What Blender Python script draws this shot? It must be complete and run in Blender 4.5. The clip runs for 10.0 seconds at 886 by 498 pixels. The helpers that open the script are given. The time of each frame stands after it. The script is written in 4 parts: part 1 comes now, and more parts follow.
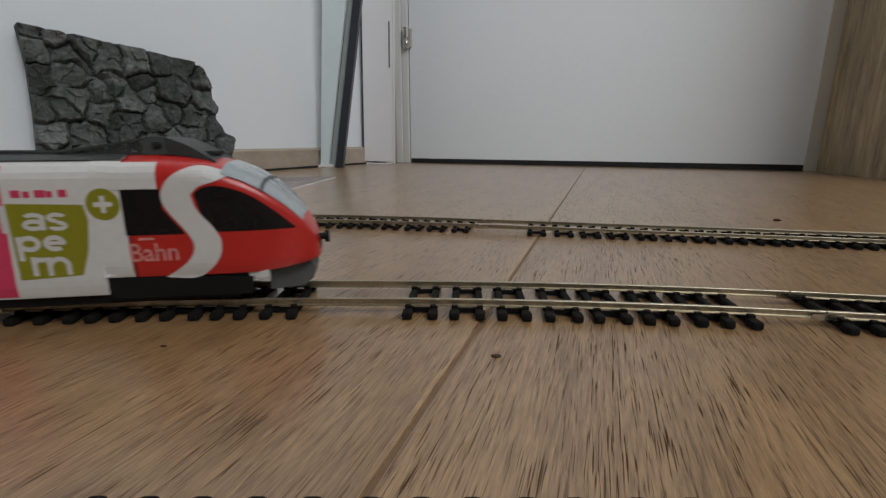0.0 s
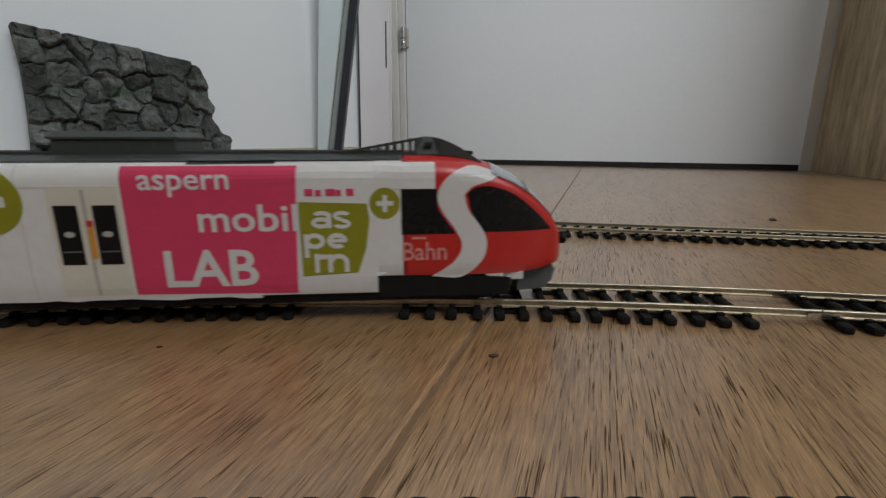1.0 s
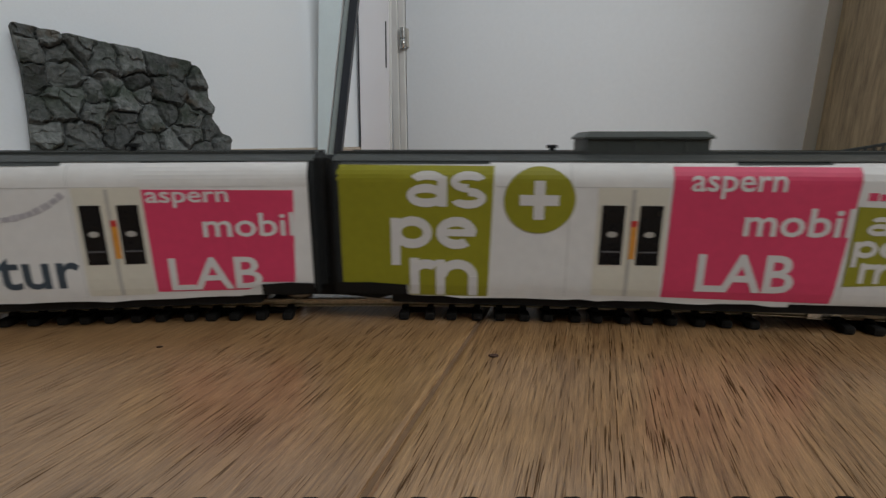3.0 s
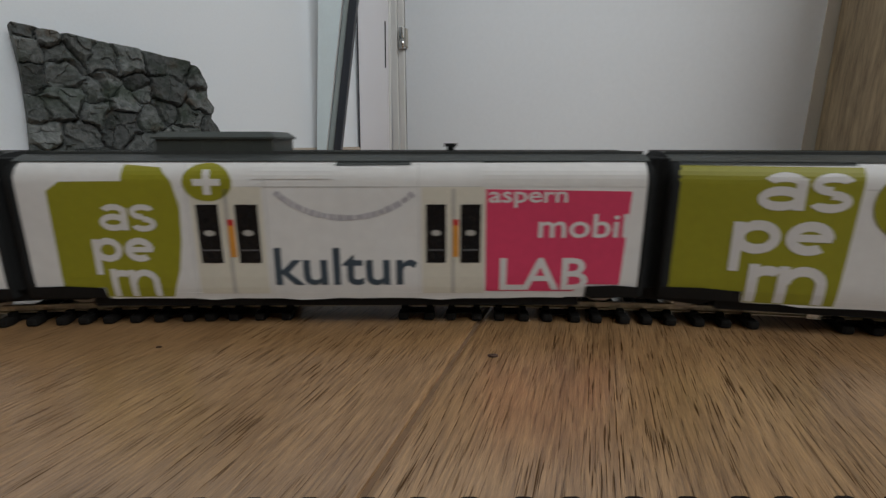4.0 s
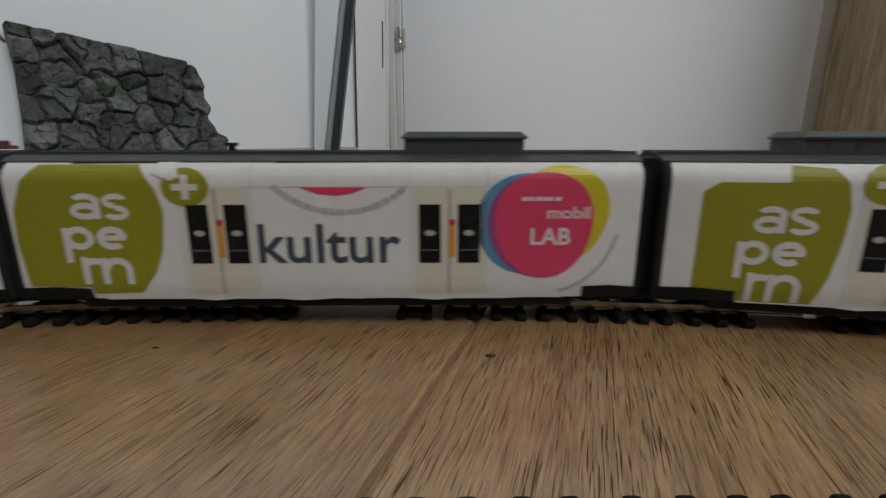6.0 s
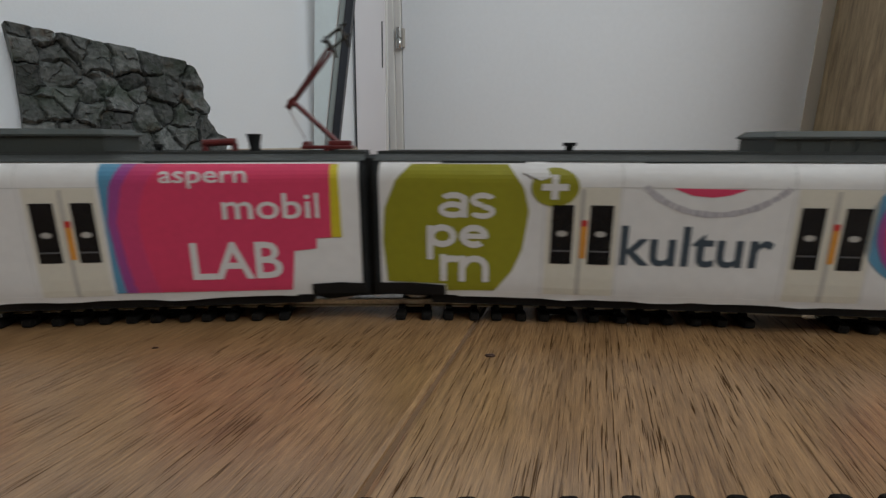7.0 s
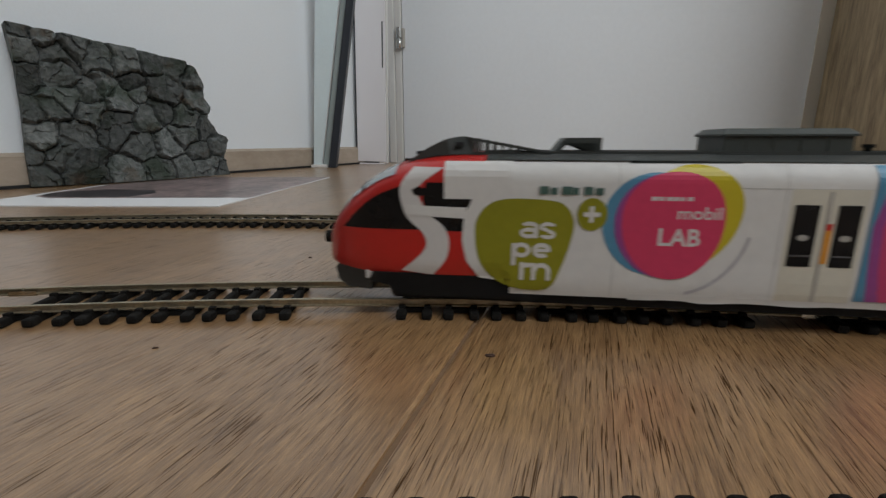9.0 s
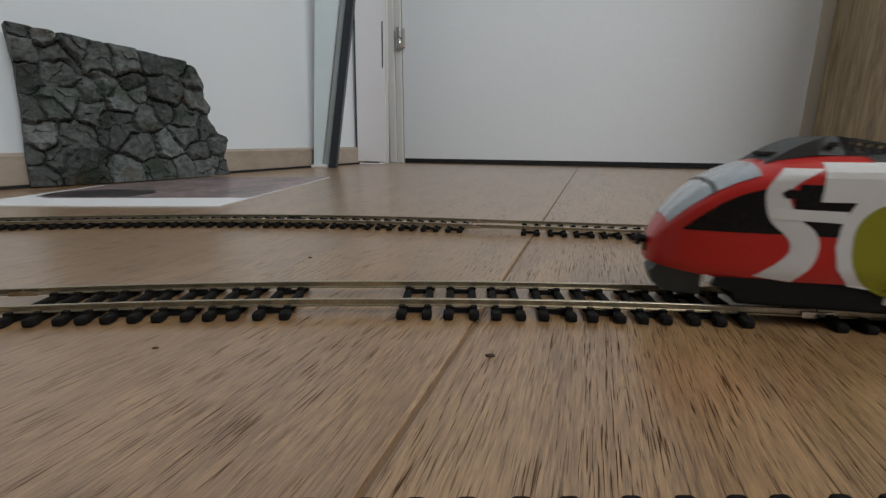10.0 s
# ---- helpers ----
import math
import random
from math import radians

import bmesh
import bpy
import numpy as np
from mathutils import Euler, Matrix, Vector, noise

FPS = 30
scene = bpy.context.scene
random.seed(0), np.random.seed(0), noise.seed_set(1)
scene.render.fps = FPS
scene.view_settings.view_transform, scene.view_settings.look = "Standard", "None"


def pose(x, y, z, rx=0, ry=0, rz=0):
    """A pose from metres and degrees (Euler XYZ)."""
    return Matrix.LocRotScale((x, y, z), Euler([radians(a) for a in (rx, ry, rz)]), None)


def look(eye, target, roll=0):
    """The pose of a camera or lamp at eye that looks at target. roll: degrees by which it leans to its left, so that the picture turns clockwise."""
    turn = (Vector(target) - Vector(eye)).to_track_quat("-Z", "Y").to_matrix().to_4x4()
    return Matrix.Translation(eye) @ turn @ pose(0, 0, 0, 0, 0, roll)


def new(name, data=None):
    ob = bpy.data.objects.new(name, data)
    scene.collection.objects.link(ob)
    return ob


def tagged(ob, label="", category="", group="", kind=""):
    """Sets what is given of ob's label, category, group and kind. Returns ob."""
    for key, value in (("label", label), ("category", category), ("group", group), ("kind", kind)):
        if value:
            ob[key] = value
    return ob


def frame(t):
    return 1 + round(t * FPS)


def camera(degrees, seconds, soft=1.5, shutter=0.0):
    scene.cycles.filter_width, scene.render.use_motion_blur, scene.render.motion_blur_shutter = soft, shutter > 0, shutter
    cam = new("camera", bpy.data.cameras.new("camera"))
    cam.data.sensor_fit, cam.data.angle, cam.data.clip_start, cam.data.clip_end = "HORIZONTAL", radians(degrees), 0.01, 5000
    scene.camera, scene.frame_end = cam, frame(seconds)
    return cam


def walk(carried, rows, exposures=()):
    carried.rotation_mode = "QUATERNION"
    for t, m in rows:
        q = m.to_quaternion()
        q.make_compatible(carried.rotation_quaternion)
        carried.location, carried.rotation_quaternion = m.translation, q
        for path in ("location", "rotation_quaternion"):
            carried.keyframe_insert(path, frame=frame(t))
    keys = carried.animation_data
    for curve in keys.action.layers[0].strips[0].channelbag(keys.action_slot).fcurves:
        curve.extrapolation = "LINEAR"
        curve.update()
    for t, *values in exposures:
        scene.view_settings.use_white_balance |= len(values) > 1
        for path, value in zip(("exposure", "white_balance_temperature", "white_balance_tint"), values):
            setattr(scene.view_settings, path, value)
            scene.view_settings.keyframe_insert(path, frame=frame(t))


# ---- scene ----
cam = camera(89.2, 10.0, soft=1.4, shutter=0.4)
YAW = [(0, 0.80), (0.5, 0.56), (1.0, 0.44), (2.5, 0.44), (4.0, 0.36), (4.5, 0.24), (5.0, 0.12), (5.5, 0.08), (7.0, 0.0), (10.0, 0.0)]
walk(cam, [(t, pose(0, 0, 0.0504, 76.5, 0, a)) for t, a in YAW], exposures=[(0, 0.0), (10, 0.0)])

# ---- light ----
world = bpy.data.worlds.new("sky")
scene.world = world
world.use_nodes = True
wn = world.node_tree
sky = wn.nodes.new("ShaderNodeTexSky")
sky.sky_type, sky.sun_disc, sky.sun_elevation, sky.sun_rotation = "NISHITA", False, radians(35), radians(60)
wn.nodes["Background"].inputs[1].default_value = 0.10
wn.links.new(sky.outputs[0], wn.nodes["Background"].inputs[0])

# plan of the room: corner beside the door, along the door wall, back along the right side with its assumed window
WALL_L = Vector((0.450, 0.8930, 0))
WALL_D = Vector((0.9186, -0.3954, 0))
DOOR = Vector((-0.094, 1.10, 0))
CORNER = Vector((-0.1565, 1.1269, 0))
FARR = DOOR + WALL_D * 1.75
BACKR = FARR - WALL_L * 1.85
BACKL = CORNER - WALL_L * 1.85
WIN_MID = FARR - WALL_L * 1.24
WIN_IN = Vector((-WALL_L.y, WALL_L.x, 0))
# daylight lamp in an unseen, assumed window, placed to suit the room's brightness
day = new("assumed_window_light", bpy.data.lights.new("assumed_window_light", "AREA"))
day.data.shape, day.data.size, day.data.size_y, day.data.energy = "RECTANGLE", 1.1, 1.1, 24.0
day.data.color = (0.955, 0.985, 1.0)
day.matrix_world = look(WIN_MID + Vector((0, 0, 1.5)) + WIN_IN * 0.02, WIN_MID + Vector((0, 0, 1.1)) + WIN_IN * 0.6 + WALL_L * 0.9)


# ---- materials ----
def mat(name, color, rough=0.5, metal=0.0, vary=0.08, size=40.0, fine=600.0, bump=0.0, coat=0.0, spec=0.5):
    """A surface whose colour wavers at two scales, with fine relief."""
    m = bpy.data.materials.new(name)
    m.use_nodes = True
    nt = m.node_tree
    b = nt.nodes["Principled BSDF"]
    tc = nt.nodes.new("ShaderNodeTexCoord")
    n1, n2 = nt.nodes.new("ShaderNodeTexNoise"), nt.nodes.new("ShaderNodeTexNoise")
    n1.inputs["Scale"].default_value, n2.inputs["Scale"].default_value = size, fine
    n1.inputs["Detail"].default_value = 4
    add = nt.nodes.new("ShaderNodeMath")
    add.operation = "ADD"
    hsv = nt.nodes.new("ShaderNodeHueSaturation")
    hsv.inputs["Color"].default_value = (*color, 1)
    rng = nt.nodes.new("ShaderNodeMapRange")
    rng.inputs["From Min"].default_value, rng.inputs["From Max"].default_value = 0.6, 1.4
    rng.inputs["To Min"].default_value, rng.inputs["To Max"].default_value = 1 - vary, 1 + vary
    for n in (n1, n2):
        nt.links.new(tc.outputs["Object"], n.inputs["Vector"])
    nt.links.new(n1.outputs[0], add.inputs[0])
    nt.links.new(n2.outputs[0], add.inputs[1])
    nt.links.new(add.outputs[0], rng.inputs[0])
    nt.links.new(rng.outputs[0], hsv.inputs["Value"])
    nt.links.new(hsv.outputs[0], b.inputs["Base Color"])
    b.inputs["Roughness"].default_value, b.inputs["Metallic"].default_value = rough, metal
    b.inputs["Coat Weight"].default_value = coat
    b.inputs["Specular IOR Level"].default_value = spec
    if bump:
        bp = nt.nodes.new("ShaderNodeBump")
        bp.inputs["Strength"].default_value, bp.inputs["Distance"].default_value = bump, 0.0006
        nt.links.new(add.outputs[0], bp.inputs["Height"])
        nt.links.new(bp.outputs[0], b.inputs["Normal"])
    return m


def wood_mat(name, dark, light, pore, angle, along, across, pores=True, rough=0.45, sheen=0.0):
    """Wood with a long grain, broad tone bands and short dark pores pressed into it."""
    m = bpy.data.materials.new(name)
    m.use_nodes = True
    nt = m.node_tree
    b = nt.nodes["Principled BSDF"]
    b.inputs["Roughness"].default_value = rough
    b.inputs["Coat Weight"].default_value, b.inputs["Coat Roughness"].default_value = sheen, 0.28
    b.inputs["Coat IOR"].default_value = 1.68
    tc = nt.nodes.new("ShaderNodeTexCoord")
    rot = nt.nodes.new("ShaderNodeMapping")
    rot.inputs["Rotation"].default_value = angle
    info = nt.nodes.new("ShaderNodeObjectInfo")
    mv = nt.nodes.new("ShaderNodeVectorMath")
    mv.operation = "MULTIPLY_ADD"
    mv.inputs[1].default_value = (7.0, 13.0, 5.0)
    nt.links.new(info.outputs["Random"], mv.inputs[0])
    nt.links.new(tc.outputs["Object"], rot.inputs["Vector"])
    nt.links.new(rot.outputs[0], mv.inputs[2])

    def grain(sx, sy, detail, rough_n=0.55, dist=0.0):
        mp = nt.nodes.new("ShaderNodeMapping")
        mp.inputs["Scale"].default_value = (sx, sy, 30)
        n = nt.nodes.new("ShaderNodeTexNoise")
        n.inputs["Scale"].default_value, n.inputs["Detail"].default_value = 1.0, detail
        n.inputs["Roughness"].default_value, n.inputs["Distortion"].default_value = rough_n, dist
        nt.links.new(mv.outputs[0], mp.inputs["Vector"])
        nt.links.new(mp.outputs[0], n.inputs["Vector"])
        return n.outputs[0]

    broad = grain(across * 0.02, along * 0.12, 3, dist=0.5)
    mid = grain(across * 0.60, along * 1.3, 5, 0.70, 0.2)
    ramp = nt.nodes.new("ShaderNodeValToRGB")
    ramp.color_ramp.elements[0].color, ramp.color_ramp.elements[1].color = (*dark, 1), (*light, 1)
    ramp.color_ramp.elements[0].position, ramp.color_ramp.elements[1].position = 0.38, 0.62
    mx = nt.nodes.new("ShaderNodeMath")
    mx.operation = "MULTIPLY_ADD"
    mx.inputs[1].default_value = 0.72
    half = nt.nodes.new("ShaderNodeMath")
    half.operation = "MULTIPLY"
    half.inputs[1].default_value = 0.28
    nt.links.new(broad, half.inputs[0])
    nt.links.new(mid, mx.inputs[0])
    nt.links.new(half.outputs[0], mx.inputs[2])
    nt.links.new(mx.outputs[0], ramp.inputs[0])
    color = ramp.outputs[0]
    if pores:
        p = grain(across * 1.05, along * 1.1, 2, 0.5, 0.35)
        pr = nt.nodes.new("ShaderNodeMapRange")
        pr.inputs["From Min"].default_value, pr.inputs["From Max"].default_value = 0.585, 0.675
        nt.links.new(p, pr.inputs[0])
        mask = grain(across * 0.03, along * 0.2, 2)
        mr = nt.nodes.new("ShaderNodeMapRange")
        mr.inputs["From Min"].default_value, mr.inputs["From Max"].default_value = 0.25, 0.55
        nt.links.new(mask, mr.inputs[0])
        both = nt.nodes.new("ShaderNodeMath")
        both.operation = "MULTIPLY"
        nt.links.new(pr.outputs[0], both.inputs[0])
        nt.links.new(mr.outputs[0], both.inputs[1])
        mixc = nt.nodes.new("ShaderNodeMix")
        mixc.data_type = "RGBA"
        mixc.inputs["B"].default_value = (*pore, 1)
        nt.links.new(both.outputs[0], mixc.inputs["Factor"])
        nt.links.new(color, mixc.inputs["A"])
        color = mixc.outputs["Result"]
        bp = nt.nodes.new("ShaderNodeBump")
        bp.invert = True
        bp.inputs["Strength"].default_value, bp.inputs["Distance"].default_value = 0.75, 0.0004
        if sheen:
            open_pores = nt.nodes.new("ShaderNodeMath")
            open_pores.operation = "SUBTRACT"
            open_pores.inputs[0].default_value = sheen
            nt.links.new(both.outputs[0], open_pores.inputs[1])
            open_pores.use_clamp = True
            nt.links.new(open_pores.outputs[0], b.inputs["Coat Weight"])
            dull = nt.nodes.new("ShaderNodeMapRange")
            dull.inputs["To Min"].default_value, dull.inputs["To Max"].default_value = 0.5, 0.05
            nt.links.new(both.outputs[0], dull.inputs[0])
            nt.links.new(dull.outputs[0], b.inputs["Specular IOR Level"])
        relief = nt.nodes.new("ShaderNodeMath")
        relief.operation = "MULTIPLY_ADD"
        relief.inputs[1].default_value = -0.9
        nt.links.new(mid, relief.inputs[0])
        nt.links.new(both.outputs[0], relief.inputs[2])
        nt.links.new(relief.outputs[0], bp.inputs["Height"])
        nt.links.new(bp.outputs[0], b.inputs["Normal"])
    nt.links.new(color, b.inputs["Base Color"])
    return m


M_FLOOR = wood_mat("floor_wood", (0.185, 0.094, 0.035), (0.465, 0.270, 0.120), (0.095, 0.049, 0.020), (0, 0, 0), 80.0, 2900.0, rough=0.38, sheen=1.0)
M_OAK = wood_mat("oak_veneer", (0.17, 0.122, 0.066), (0.42, 0.315, 0.185), (0.10, 0.07, 0.04), (radians(90), 0, 0), 9.0, 130.0, pores=False, rough=0.5)
M_WALL = mat("wall_paint", (0.83, 0.865, 0.89), 0.9, vary=0.02, size=3, fine=300, bump=0.15)
M_BACK = mat("unseen_wall_dark", (0.22, 0.20, 0.18), 0.9, vary=0.05, size=3, fine=200, bump=0.1)
M_SEAM = mat("seam_brown", (0.20, 0.12, 0.065), 0.7, vary=0.2, size=30)
M_DOOR = mat("door_lacquer", (0.855, 0.89, 0.92), 0.35, vary=0.02, size=4, fine=120)
M_FRAME = mat("frame_lacquer", (0.74, 0.73, 0.70), 0.4, vary=0.03, size=10)
M_JAMB_SHADE = mat("shaded_beige_jamb", (0.60, 0.56, 0.48), 0.5, vary=0.05, size=10)
M_BASE = wood_mat("skirting_wood", (0.36, 0.29, 0.22), (0.48, 0.40, 0.32), (0.2, 0.15, 0.1), (0, 0, radians(90)), 12.0, 200.0, pores=False)
M_GAP = mat("dark_gap", (0.012, 0.012, 0.013), 0.8, vary=0.2)
M_CHROME = mat("chrome", (0.62, 0.62, 0.60), 0.18, 1.0, vary=0.05)
M_RAIL = mat("nickel_rail", (0.50, 0.45, 0.345), 0.40, 1.0, vary=0.25, size=90, fine=900)
M_TIE = mat("sleeper_plastic", (0.011, 0.010, 0.009), 0.7, vary=0.3, size=150, fine=2500, bump=0.2, spec=0.12)
M_CLIP = mat("metal_joiner", (0.66, 0.64, 0.58), 0.2, 1.0, vary=0.25, size=400)
M_PAPER = mat("sticker_paper", (0.67, 0.655, 0.63), 0.55, vary=0.06, size=30, fine=300, bump=0.08, spec=0.3)
M_CREAM = mat("cream_paper", (0.62, 0.585, 0.49), 0.45, vary=0.05, size=40)
M_PINK = mat("pink_print", (0.62, 0.050, 0.120), 0.5, vary=0.07, size=25, fine=500, spec=0.35)
M_GREEN = mat("olive_print", (0.26, 0.245, 0.014), 0.5, vary=0.08, size=25, fine=500, spec=0.35)
M_YELLOW = mat("yellow_print", (0.55, 0.45, 0.02), 0.38, vary=0.06)
M_BLUE = mat("blue_print", (0.09, 0.26, 0.40), 0.38, vary=0.08)
M_VIOLET = mat("violet_print", (0.30, 0.06, 0.24), 0.38, vary=0.08)
M_MAGENTA = mat("magenta_print", (0.53, 0.048, 0.145), 0.45, vary=0.08)
M_RED = mat("red_plastic", (0.50, 0.020, 0.016), 0.3, vary=0.06, size=50, coat=0.2)
M_BLACK = mat("black_glazing", (0.008, 0.008, 0.009), 0.25, vary=0.2, spec=0.3)
M_MARK = mat("pane_reflection", (0.10, 0.10, 0.105), 0.4, vary=0.2)
M_FOLD = mat("paper_fold", (0.50, 0.49, 0.465), 0.5, vary=0.15, size=60)
M_INK = mat("dark_ink", (0.045, 0.065, 0.085), 0.5, vary=0.1)
M_TEAL = mat("dark_teal_ink", (0.06, 0.12, 0.10), 0.5, vary=0.2, size=300)
M_FAINT = mat("faint_ink", (0.42, 0.40, 0.42), 0.5, vary=0.15, size=200)
M_LETTER = mat("white_print", (0.64, 0.62, 0.60), 0.4, vary=0.04)
M_WORN = mat("worn_pink_print", (0.62, 0.24, 0.22), 0.4, vary=0.25, size=300)
M_ORANGE = mat("orange_post", (0.62, 0.26, 0.03), 0.45, vary=0.12, size=120)
M_GREYPOST = mat("grey_post", (0.40, 0.38, 0.34), 0.5, vary=0.1)
M_ROOF = mat("roof_plastic", (0.036, 0.040, 0.037), 0.55, vary=0.12, size=60, fine=1200, bump=0.15)
M_ROOFBOX = mat("roof_box_plastic", (0.042, 0.050, 0.045), 0.5, vary=0.12, size=60, fine=1200, bump=0.15)
M_BELLOWS = mat("bellows_rubber", (0.012, 0.013, 0.013), 0.75, vary=0.15, size=100, spec=0.2)
M_UNDER = mat("underframe_plastic", (0.008, 0.008, 0.008), 0.6, vary=0.2, size=80, spec=0.2)
M_STEEL = mat("wheel_steel", (0.35, 0.34, 0.32), 0.3, 1.0, vary=0.1)
M_SCREEN = mat("windscreen_reflection_grey", (0.33, 0.36, 0.38), 0.12, vary=0.08, coat=0.6)
M_PLOW = mat("grey_plastic", (0.085, 0.088, 0.086), 0.5, vary=0.1)
M_PANTO = mat("red_brown_metal", (0.12, 0.014, 0.013), 0.45, vary=0.15, size=200)
M_PANHEAD = mat("dark_metal", (0.05, 0.055, 0.05), 0.4, 0.6, vary=0.1)
M_ALU = mat("anodised_aluminium", (0.66, 0.755, 0.775), 0.4, 0.0, vary=0.05, size=20)
M_GROOVE = mat("grey_green_groove", (0.30, 0.345, 0.34), 0.4, vary=0.05, size=20)
M_ALUEDGE = mat("bright_edge", (0.72, 0.74, 0.74), 0.3, 0.3, vary=0.05)
M_DARKSTRIP = mat("dark_gasket", (0.028, 0.033, 0.042), 0.4, vary=0.1)
M_BOARD = mat("white_board", (0.80, 0.78, 0.80), 0.45, vary=0.03, size=10)
M_SHEET = mat("print_paper", (0.80, 0.80, 0.80), 0.6, vary=0.02)


def rock_mat():
    """Cast stone: grey, mossy dark and brown patches, a tone of its own for each stone."""
    m = bpy.data.materials.new("rock_relief")
    m.use_nodes = True
    nt = m.node_tree
    b = nt.nodes["Principled BSDF"]
    b.inputs["Roughness"].default_value, b.inputs["Specular IOR Level"].default_value = 0.75, 0.3
    tc, info = nt.nodes.new("ShaderNodeTexCoord"), nt.nodes.new("ShaderNodeObjectInfo")

    def cloud(scale, detail, lo, hi):
        n, r = nt.nodes.new("ShaderNodeTexNoise"), nt.nodes.new("ShaderNodeMapRange")
        n.inputs["Scale"].default_value, n.inputs["Detail"].default_value = scale, detail
        r.inputs["From Min"].default_value, r.inputs["From Max"].default_value = lo, hi
        nt.links.new(tc.outputs["Object"], n.inputs["Vector"])
        nt.links.new(n.outputs[0], r.inputs[0])
        return r.outputs[0]

    def blend(fac, a, c):
        mx = nt.nodes.new("ShaderNodeMix")
        mx.data_type = "RGBA"
        nt.links.new(fac, mx.inputs["Factor"])
        for key, val in (("A", a), ("B", c)):
            if isinstance(val, tuple):
                mx.inputs[key].default_value = (*val, 1)
            else:
                nt.links.new(val, mx.inputs[key])
        return mx.outputs["Result"]

    grain = cloud(170, 6, 0.32, 0.70)
    color = blend(grain, (0.066, 0.074, 0.069), (0.150, 0.158, 0.153))
    color = blend(cloud(26, 4, 0.50, 0.66), color, (0.044, 0.056, 0.043))
    color = blend(cloud(34, 3, 0.60, 0.72), color, (0.075, 0.060, 0.044))
    tone = nt.nodes.new("ShaderNodeMapRange")
    tone.inputs["To Min"].default_value, tone.inputs["To Max"].default_value = 0.55, 1.60
    hsv = nt.nodes.new("ShaderNodeHueSaturation")
    nt.links.new(info.outputs["Random"], tone.inputs[0])
    nt.links.new(tone.outputs[0], hsv.inputs["Value"])
    nt.links.new(color, hsv.inputs["Color"])
    nt.links.new(hsv.outputs[0], b.inputs["Base Color"])
    bp = nt.nodes.new("ShaderNodeBump")
    bp.inputs["Strength"].default_value, bp.inputs["Distance"].default_value = 0.7, 0.0010
    nt.links.new(grain, bp.inputs["Height"])
    nt.links.new(bp.outputs[0], b.inputs["Normal"])
    return m


def photo_mat():
    m = mat("printed_photo", (0.24, 0.18, 0.175), 0.35, vary=0.9, size=22, fine=110)
    return m


M_ROCK, M_PHOTO = rock_mat(), photo_mat()
M_INKPHOTO = mat("dark_photo_print", (0.05, 0.042, 0.045), 0.35, vary=0.7, size=40, fine=120)


# ---- building helpers ----
def mesh_of(bm, name, material, smooth=False):
    me = bpy.data.meshes.new(name)
    bmesh.ops.recalc_face_normals(bm, faces=bm.faces)
    bm.to_mesh(me)
    bm.free()
    me.materials.append(material)
    for p in me.polygons:
        p.use_smooth = smooth
    return me


def part(name, bm, material, parent=None, label="", smooth=False):
    ob = new(name, mesh_of(bm, name, material, smooth))
    ob.parent = parent
    if label:
        tagged(ob, label)
    return ob


def box(x0, x1, y0, y1, z0, z1, bevel=0.0, bm=None):
    bm = bm or bmesh.new()
    r = bmesh.ops.create_cube(bm, size=1, matrix=Matrix.LocRotScale(((x0 + x1) / 2, (y0 + y1) / 2, (z0 + z1) / 2), None, (x1 - x0, y1 - y0, z1 - z0)))
    if bevel:
        es = {e for v in r["verts"] for e in v.link_edges}
        bmesh.ops.bevel(bm, geom=list(es), offset=bevel, segments=2, affect="EDGES", profile=0.6)
    return bm


def rod(a, b, r, n=10, bm=None, r2=None):
    bm = bm or bmesh.new()
    a, b = Vector(a), Vector(b)
    d = b - a
    m = Matrix.Translation((a + b) / 2) @ d.to_track_quat("Z", "Y").to_matrix().to_4x4()
    bmesh.ops.create_cone(bm, cap_ends=True, segments=n, radius1=r, radius2=r if r2 is None else r2, depth=d.length, matrix=m)
    return bm


def prism(pts, a, b, axis="y", bm=None):
    """A flat outline pushed from a to b along one axis; pts give the two other coordinates."""
    bm = bm or bmesh.new()
    put = {"y": lambda p, q: (p[0], q, p[1]), "z": lambda p, q: (p[0], p[1], q), "x": lambda p, q: (q, p[0], p[1])}[axis]
    lo, hi = [bm.verts.new(put(p, a)) for p in pts], [bm.verts.new(put(p, b)) for p in pts]
    n = len(pts)
    bm.faces.new(lo)
    bm.faces.new(hi[::-1])
    for i in range(n):
        bm.faces.new((lo[i], hi[i], hi[(i + 1) % n], lo[(i + 1) % n]))
    return bm


# ---- the room ----
def slab(name, a, b, z0, z1, thick, material, label, holes=()):
    """A wall from a to b in plan, thick outwards (to the left of a-b), with holes (u0, u1, z0, z1) through it."""
    d = (b - a).normalized()
    bm = bmesh.new()
    L = (b - a).length
    us = sorted({0, L, *[h[0] for h in holes], *[h[1] for h in holes]})
    zs = sorted({z0, z1, *[h[2] for h in holes], *[h[3] for h in holes]})
    for u0, u1 in zip(us, us[1:]):
        for w0, w1 in zip(zs, zs[1:]):
            if not any(h[0] <= u0 and u1 <= h[1] and h[2] <= w0 and w1 <= h[3] for h in holes):
                box(u0, u1, 0, thick, w0, w1, bm=bm)
    bmesh.ops.remove_doubles(bm, verts=bm.verts, dist=1e-5)
    ob = part(name, bm, material)
    ob.matrix_world = Matrix.Translation(a) @ Matrix.Rotation(math.atan2(d.y, d.x), 4, "Z")
    return tagged(ob, label, "wall", kind="structure")


